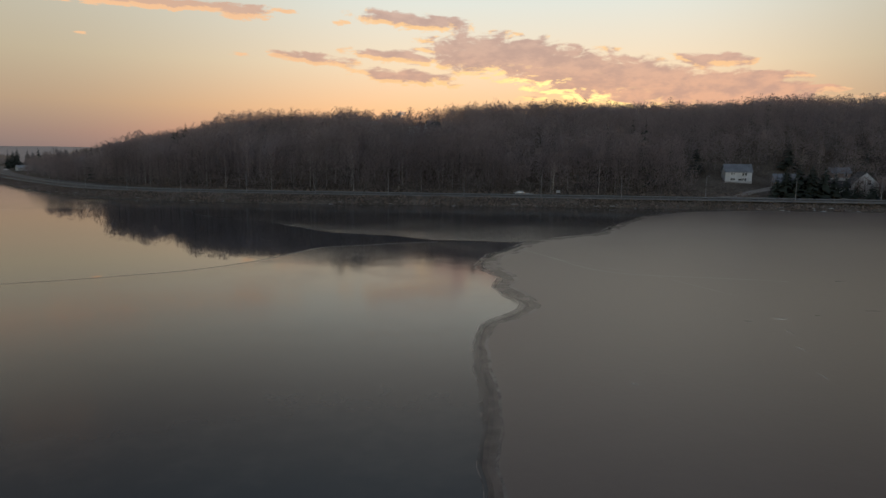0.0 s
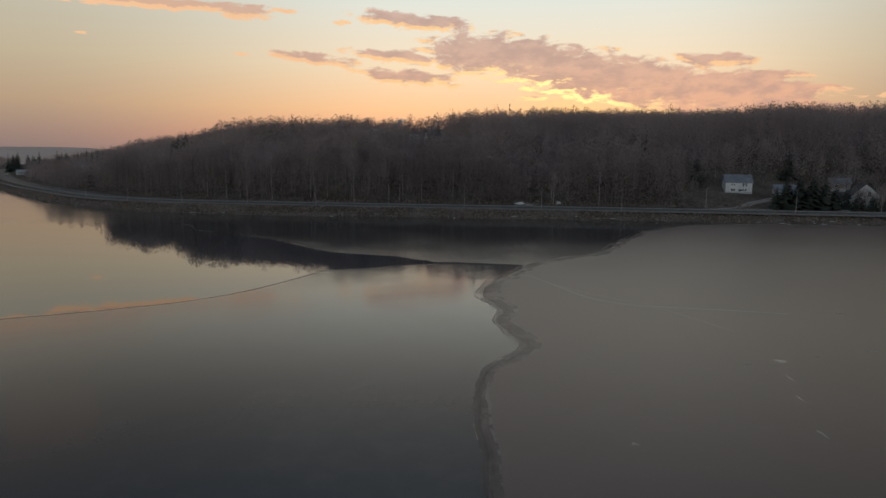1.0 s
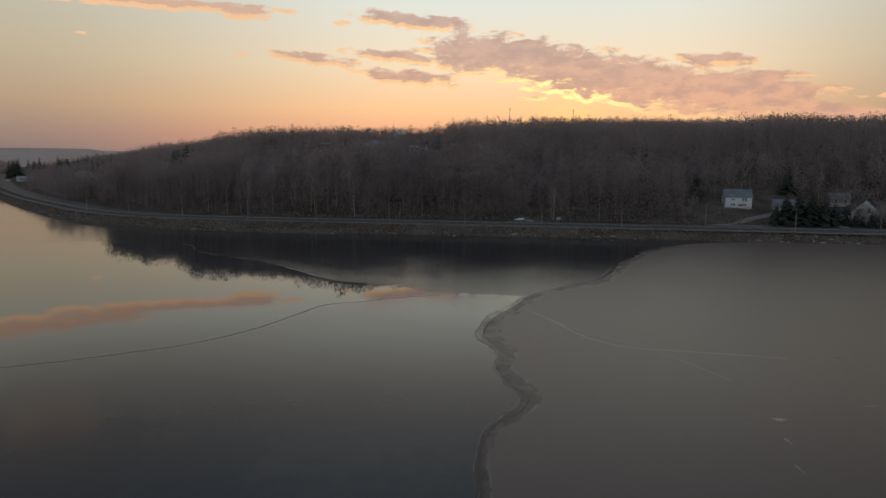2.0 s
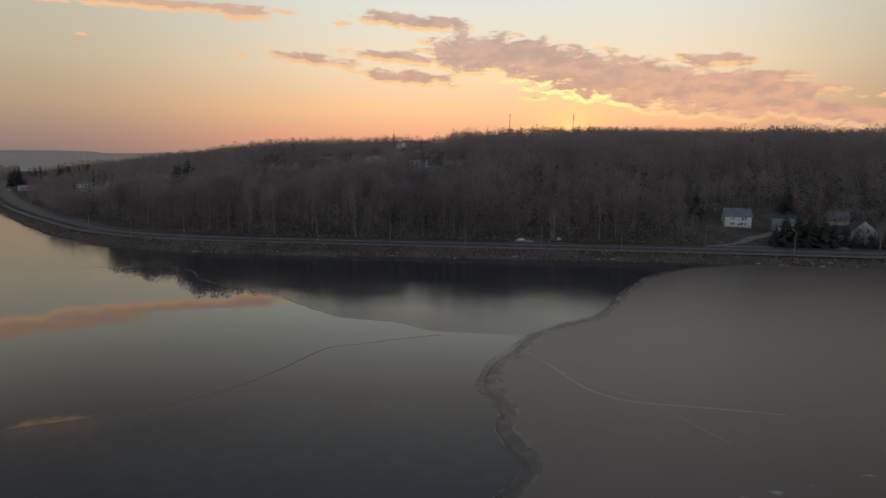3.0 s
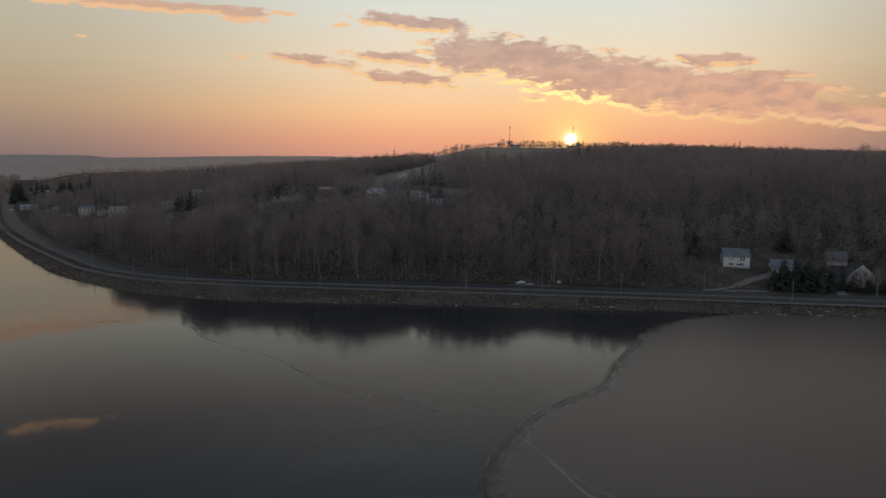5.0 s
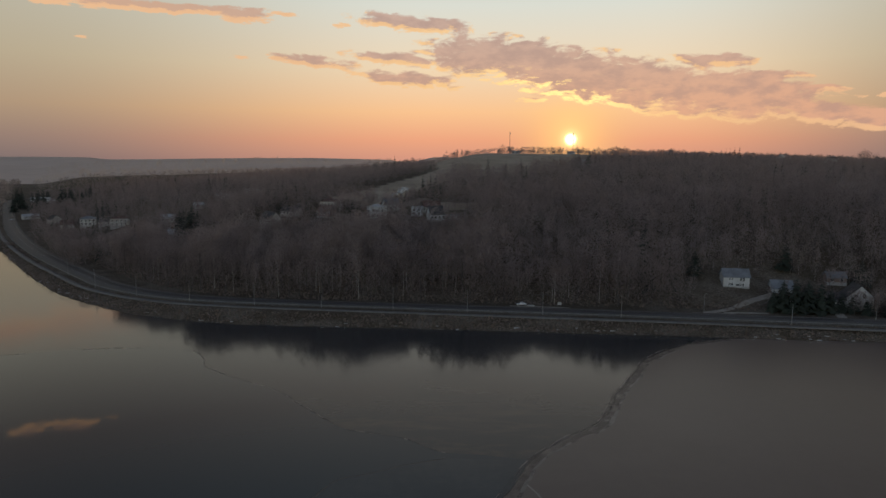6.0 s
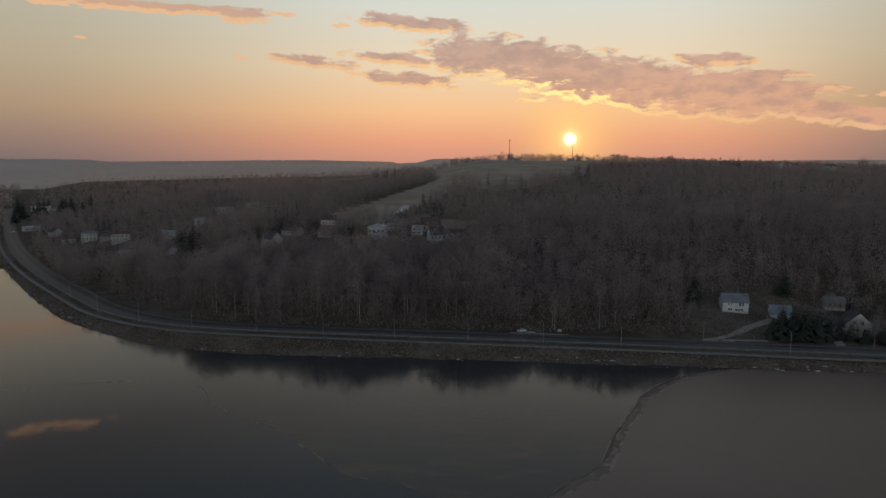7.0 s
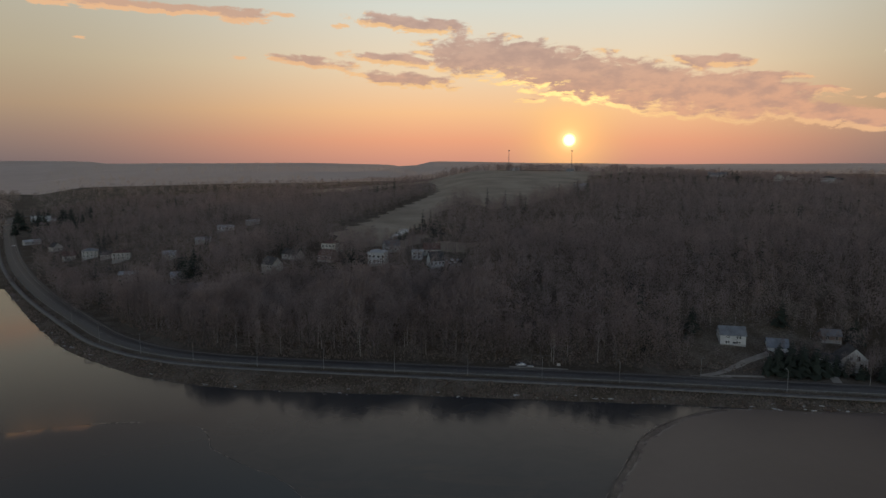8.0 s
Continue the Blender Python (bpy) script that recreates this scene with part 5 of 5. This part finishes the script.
# the crash barrier between road and footpath
barrier = tagged(new("guard_rail"), "galvanised steel guard rail between road and footpath", "guard rail")
sel = np.where((RAIL[:, 0] > -520) & (RAIL[:, 0] < 330))[0]
bm = bmesh.new()
box(bm, 0, 0, 0.1, 0.1, 0.14, 1.1)
post_me = bpy.data.meshes.new("post")
bm.to_mesh(post_me), bm.free()
post_me.materials.append(STEEL)
for i0 in range(sel[0], sel[-1], 6):
    seg = RAIL[i0:min(i0 + 7, sel[-1] + 1)]
    if len(seg) < 2:
        continue
    prof = [(-0.09, 0.42), (-0.16, 0.50), (-0.09, 0.58), (-0.16, 0.66), (-0.09, 0.74), (-0.05, 0.74), (-0.05, 0.42)]
    nn = normals2(seg)
    v = np.concatenate([np.c_[seg + nn * o, np.full(len(seg), 3.35 + h)] for o, h in prof])
    c = len(seg)
    ii = np.arange(c - 1)
    f = np.concatenate([np.c_[j * c + ii, j * c + ii + 1, ((j + 1) % 7) * c + ii + 1, ((j + 1) % 7) * c + ii] for j in range(7)])
    part("beam", mesh_of("beam", v, f, (STEEL,)), None, barrier)
for i in sel[::1]:
    p = RAIL[i]
    part("post", post_me, None, barrier, m=pose(p[0], p[1], 3.45, 0, 0, math.degrees(math.atan2(-rail_n[i][0], rail_n[i][1]))))

# gravel drives to the houses
for nm, pts, w in (("driveway", [(108, 262), (117, 265.5), (127, 273), (138, 279.5), (147, 283)], 3.2), ("driveway_forecourt", [(103, 261.2), (120, 259.3)], 3.2), ("driveway_lower", [(116, 262.5), (134, 261.2)], 2.2),
                   ("driveway_far", [(160, 251.5), (163.5, 262), (168, 272), (170.5, 282)], 3.6), ("layby", [(28, 272.9), (53, 269.4)], 2.6)):
    line = resample(pts, 1.0)
    nn = normals2(line)
    rows = [line + nn * o for o in np.linspace(-w / 2, w / 2, 5)]
    v = np.concatenate([np.c_[r_, land(r_[:, 0], r_[:, 1]) + np.where(abs(k - 2) == 2, 0.05, 0.16)] for k, r_ in enumerate(rows)])
    c = len(line)
    ii = np.arange(c - 1)
    f = np.concatenate([np.c_[j * c + ii, j * c + ii + 1, (j + 1) * c + ii + 1, (j + 1) * c + ii] for j in range(4)])
    tagged(new(nm, mesh_of(nm, v, f, (GRAVEL,), smooth=True)), "pale gravel driveway up to the houses", "driveway", kind="structure")

# ---------------------------------------------------------------- parked cars
CAR_PAINT = {k: plain("car_paint_" + k, a, b, 0.25, 0.5, 4.0, 0.0, 0.3) for k, a, b in (("white", (0.70, 0.70, 0.70), (0.78, 0.78, 0.78)), ("silver", (0.45, 0.46, 0.47), (0.55, 0.56, 0.57)), ("dark", (0.03, 0.03, 0.035), (0.06, 0.06, 0.065)))}
TYRE = plain("tyre_rubber", (0.015, 0.015, 0.015), (0.03, 0.03, 0.03), 0.9)
LIGHT_GLASS = plain("headlight_glass", (0.6, 0.6, 0.6), (0.75, 0.75, 0.75), 0.15)


def car(x, y, z, turn, paint, label):
    top = new("car")
    top.matrix_world = pose(x, y, z, 0, 0, turn)
    prof = [(-2.15, 0.3), (-2.2, 0.62), (-2.05, 0.9), (-1.55, 0.95), (-1.0, 1.42), (0.35, 1.45), (1.1, 0.98), (1.95, 0.86), (2.15, 0.6), (2.12, 0.3)]
    bm = bmesh.new()
    rows = []
    for yy, k in ((-0.86, 0.92), (-0.8, 1.0), (0.8, 1.0), (0.86, 0.92)):
        rows.append([bm.verts.new((px, yy * (0.82 if pz > 1.2 else 1), 0.3 + (pz - 0.3) * k)) for px, pz in prof])
    for r0, r1 in zip(rows, rows[1:]):
        for i in range(len(prof)):
            j = (i + 1) % len(prof)
            bm.faces.new((r0[i], r0[j], r1[j], r1[i]))
    bm.faces.new(rows[0][::-1]), bm.faces.new(rows[-1])
    bmesh.ops.recalc_face_normals(bm, faces=bm.faces)
    part("body", bm, CAR_PAINT[paint], top)
    for nm, cx, cy, cz, sx, sy, sz, ry in (("windscreen", 0.76, 0, 1.22, 0.03, 1.25, 0.62, 58), ("rear_window", -1.29, 0, 1.19, 0.03, 1.2, 0.52, -50), ("side_window", -0.25, -0.74, 1.2, 1.4, 0.03, 0.32, 0), ("side_window", -0.25, 0.74, 1.2, 1.4, 0.03, 0.32, 0)):
        bm = bmesh.new()
        box(bm, 0, 0, 0, sx, sy, sz, pose(cx, cy, cz, 0, -ry, 0))
        part(nm, bm, PANE, top)
    for wx in (-1.35, 1.35):
        for wy in (-0.8, 0.8):
            bm = bmesh.new()
            tube(bm, [(wx, wy - 0.1, 0.31), (wx, wy + 0.1, 0.31)], 0.31, 12)
            wheel = part("wheel", bm, TYRE, top)
            bm = bmesh.new()
            tube(bm, [(wx, wy - 0.11, 0.31), (wx, wy + 0.11, 0.31)], 0.18, 8)
            part("rim", bm, STEEL, wheel)
    for hy in (-0.6, 0.6):
        bm = bmesh.new()
        box(bm, 2.1, hy, 0.66, 0.1, 0.35, 0.14)
        part("headlight", bm, LIGHT_GLASS, top)
    return tagged(top, label, "car", "parked cars")


for i, (x, y) in enumerate([(0.5, 392), (4.0, 392.4), (7.5, 392.8), (2.5, 386), (6, 386.2), (9.5, 386.6), (4, 380), (8, 380)]):
    car(x, y, float(land(x, y)) + 0.05, 80 + (i * 37) % 20, ("silver", "white", "dark")[i % 3 if i != 2 else 0], "%s car parked in the village yard" % ("silver", "white", "dark")[i % 3 if i != 2 else 0])
car(33.2, 274.6, 3.3, 188, "silver", "silver car parked on the lay-by under the trees")
car(-456, 672, 3.5, 55, "white", "white car parked by the roadside sheds")

# smoke drifting from the village chimney
def smoke_look(n, s):
    p = place(n)
    s.inputs["Base Color"].default_value = (0.72, 0.73, 0.75, 1)
    s.inputs["Roughness"].default_value = 1.0
    n.put(s.inputs["Alpha"], n.m("MULTIPLY", n.smooth(n.noise(p, 0.7, 5.0, 0.65), 0.42, 0.66), 0.55))


SMOKE = material("chimney_smoke", smoke_look)
smoke = tagged(new("smoke_plume"), "pale wood smoke drifting from a chimney", "smoke")
smoke.matrix_world = pose(-37, 424.5, 41.5)
rs2 = np.random.RandomState(5)
for k in range(22):
    u = k / 21
    bm = bmesh.new()
    bmesh.ops.create_icosphere(bm, subdivisions=2, radius=0.35 + 1.25 * u)
    for v_ in bm.verts:
        v_.co *= 1 + 0.55 * noise.noise(v_.co * 1.1 + Vector((k, 0, 0)))
    part("puff", bm, SMOKE, smoke, m=pose(10 * u + rs2.normal(0, 0.4 + 0.6 * u), rs2.normal(0, 0.8), 6.0 * u ** 0.7 + rs2.normal(0, 0.3 + 0.7 * u)))

# a notice board and a timber frame at the lay-by
board = tagged(new("notice_board"), "small white notice board on two posts at the lay-by", "notice board")
board.matrix_world = pose(49.5, 272.6, 3.2, 0, 0, -8)
for sx in (-0.7, 0.7):
    bm = bmesh.new()
    box(bm, sx, 0, 0.9, 0.1, 0.1, 2.2)
    part("post", bm, BARK, board)
bm = bmesh.new()
box(bm, 0, -0.08, 1.35, 1.7, 0.06, 1.2)
part("panel", bm, PAINT, board)
gate = tagged(new("timber_gateway"), "bare timber gateway frame at the wood's edge", "gateway")
gate.matrix_world = pose(42, 276.2, 3.2, 0, 0, -8)
for sx in (-4, 0, 4):
    bm = bmesh.new()
    box(bm, sx, 0, 2.0, 0.2, 0.2, 4.6)
    part("post", bm, BARK, gate)
bm = bmesh.new()
box(bm, 0, 0, 4.4, 8.6, 0.22, 0.25)
part("crossbeam", bm, BARK, gate)
boat = tagged(new("upturned_boat"), "small pale upturned boat lying at the lay-by", "boat")
boat.matrix_world = pose(37.2, 273.8, 3.22, 0, 0, -6)
bm = bmesh.new()
rings = []
for u in np.linspace(-1, 1, 9):
    wv, hv = 0.7 * math.sqrt(max(1 - abs(u) ** 2.5, 0.01)), 0.55 * math.sqrt(max(1 - abs(u) ** 3, 0.02))
    rings.append([bm.verts.new((u * 1.8, wv * math.cos(a), hv * math.sin(a))) for a in np.linspace(0, math.pi, 7)])
for r0, r1 in zip(rings, rings[1:]):
    for i in range(6):
        bm.faces.new((r0[i], r0[i + 1], r1[i + 1], r1[i]))
bm.faces.new(rings[0]), bm.faces.new(rings[-1][::-1])
part("hull", bm, PAINT, boat)

# ---------------------------------------------------------------- the bank
rs = np.random.RandomState(21)


def stone(seed, k=1):
    r = np.random.RandomState(seed)
    bm = bmesh.new()
    bmesh.ops.create_icosphere(bm, subdivisions=1, radius=0.5)
    v = np.array([tuple(q.co) for q in bm.verts]) * r.uniform(0.75, 1.25, (len(bm.verts), 1)) * (1.0, 0.8, 0.55)
    f = np.array([[q.index for q in fc.verts] for fc in bm.faces])
    bm.free()
    return v, f


STONES = [stone(60 + k) for k in range(6)]
SLABS = [(v_ * (1.6, 1.0, 1.0), f_) for v_, f_ in STONES]
shore_line = resample([tuple(p) for p in SHORE if -700 < p[0] < 500], 1.0)
shore_n = normals2(shore_line)


def along_shore(count, lo, hi, seed, x0=-340, x1=260):
    r = np.random.RandomState(seed)
    idx = np.where((shore_line[:, 0] > x0) & (shore_line[:, 0] < x1))[0]
    i = r.choice(idx, count)
    o = r.uniform(lo, hi, count)
    p = shore_line[i] + shore_n[i] * o[:, None] + r.uniform(-0.5, 0.5, (count, 2))
    return p, np.maximum(land(p[:, 0], p[:, 1]), 0.0), r


def strew(name, kinds, count, lo, hi, s0, s1, seed, mat, label, cat, flat=1.0, sink=0.1):
    p, z, r = along_shore(count, lo, hi, seed)
    size = r.uniform(s0, s1, count) ** 1.5
    spots = np.c_[p, z + size * (0.1 - sink), r.uniform(0, 6.28, count), size, size * flat]
    vs, fs, at = [], [], 0
    pick = r.randint(len(kinds), size=count)
    for k, (v, f) in enumerate(kinds):
        if (pick == k).any():
            a, b = scatter(v, f, spots[pick == k])
            vs.append(a), fs.append(b + at)
            at += len(a)
    return tagged(new(name, mesh_of(name, np.concatenate(vs), np.concatenate(fs), (mat,))), label, cat, kind="stuff")


strew("bank_stones", STONES, 1000, -0.5, 6.0, 0.3, 0.8, 31, STONE, "grey stones strewn down the lake bank", "stones")
strew("bank_snow", SLABS, 80, 0.0, 4.0, 0.8, 1.7, 32, SNOW, "patches of old snow and ice among the bank stones", "snow", 0.22)
strew("shore_ice_shards", SLABS, 150, -2.0, 0.8, 0.5, 1.2, 33, CRACK_ICE, "broken ice shards along the waterline", "ice", 0.16)

blade_v, blade_f = [], []
for k in range(26):
    a, l = rs.uniform(0, 6.28), rs.uniform(0.6, 1.2)
    p = np.array([math.cos(a), math.sin(a), 0]) * rs.uniform(0, 0.4)
    d = np.array([math.cos(a) * 0.4, math.sin(a) * 0.4, l])
    w = np.array([-math.sin(a), math.cos(a), 0]) * 0.05
    blade_v += [p - w, p + w, p + d]
    blade_f.append((3 * k, 3 * k + 1, 3 * k + 2))
TUFT = [(np.array(blade_v), np.array(blade_f))]
strew("bank_grass", TUFT, 4600, 0.4, 10.0, 0.45, 1.0, 34, REED, "dry brown grass tufts on the bank", "grass", 1.0, 0.1)
strew("roadside_grass", TUFT, 2400, 34, 44, 0.5, 1.1, 35, REED, "dry grass along the far roadside verge", "grass", 1.0, 0.1)


def shrub(x, y, h, turn, wide):
    v = bare_tree(int(abs(x * 7 + y)) % 900, 18, 9, 190, 4, 0.16, 0.5, 0.04)
    top = new("shrub")
    top.matrix_world = Matrix.LocRotScale((x, y, max(float(land(x, y)), 0.0)), Euler((0, 0, turn)), (h / 18 * wide, h / 18 * wide, h / 18))
    part("stem", mesh_of("stem", v[0], v[1], (BARK,)), None, top)
    part("crown", mesh_of("crown", v[2], v[3], (TWIG,)), None, top)
    return tagged(top, "leafless brown shrub on the lake bank", "shrub", "shrubs on the bank")


p, z, r = along_shore(46, 0.8, 5.5, 41, -330, 240)
for (x, y) in p:
    shrub(x, y, r.uniform(1.0, 2.6), r.uniform(0, 6), r.uniform(0.9, 1.5))
for x, y, h in ((-168, 294, 3.4), (-170, 296, 2.8), (-215, 339, 3), (-222, 347, 3.2), (-231, 356, 3), (-244, 371, 2.6)):
    shrub(x, y, h, x, 1.4)
p, z, r = along_shore(44, -0.3, 2.2, 51, -330, -130)
for (x, y) in p:
    shrub(x, y, r.uniform(1.2, 2.6), r.uniform(0, 6), r.uniform(1.1, 1.8))
# pale shrubs at the wood's edge
woods("pale_shrubs", BUSH, np.array([(-72 + k * 2.4, 291 + (k % 3) * 2, float(land(-72 + k * 2.4, 291)), k * 1.1, 0.28, 0.28) for k in range(7)]), "pale tan shrubs at the wood's edge", BARK, TWIG_PALE)
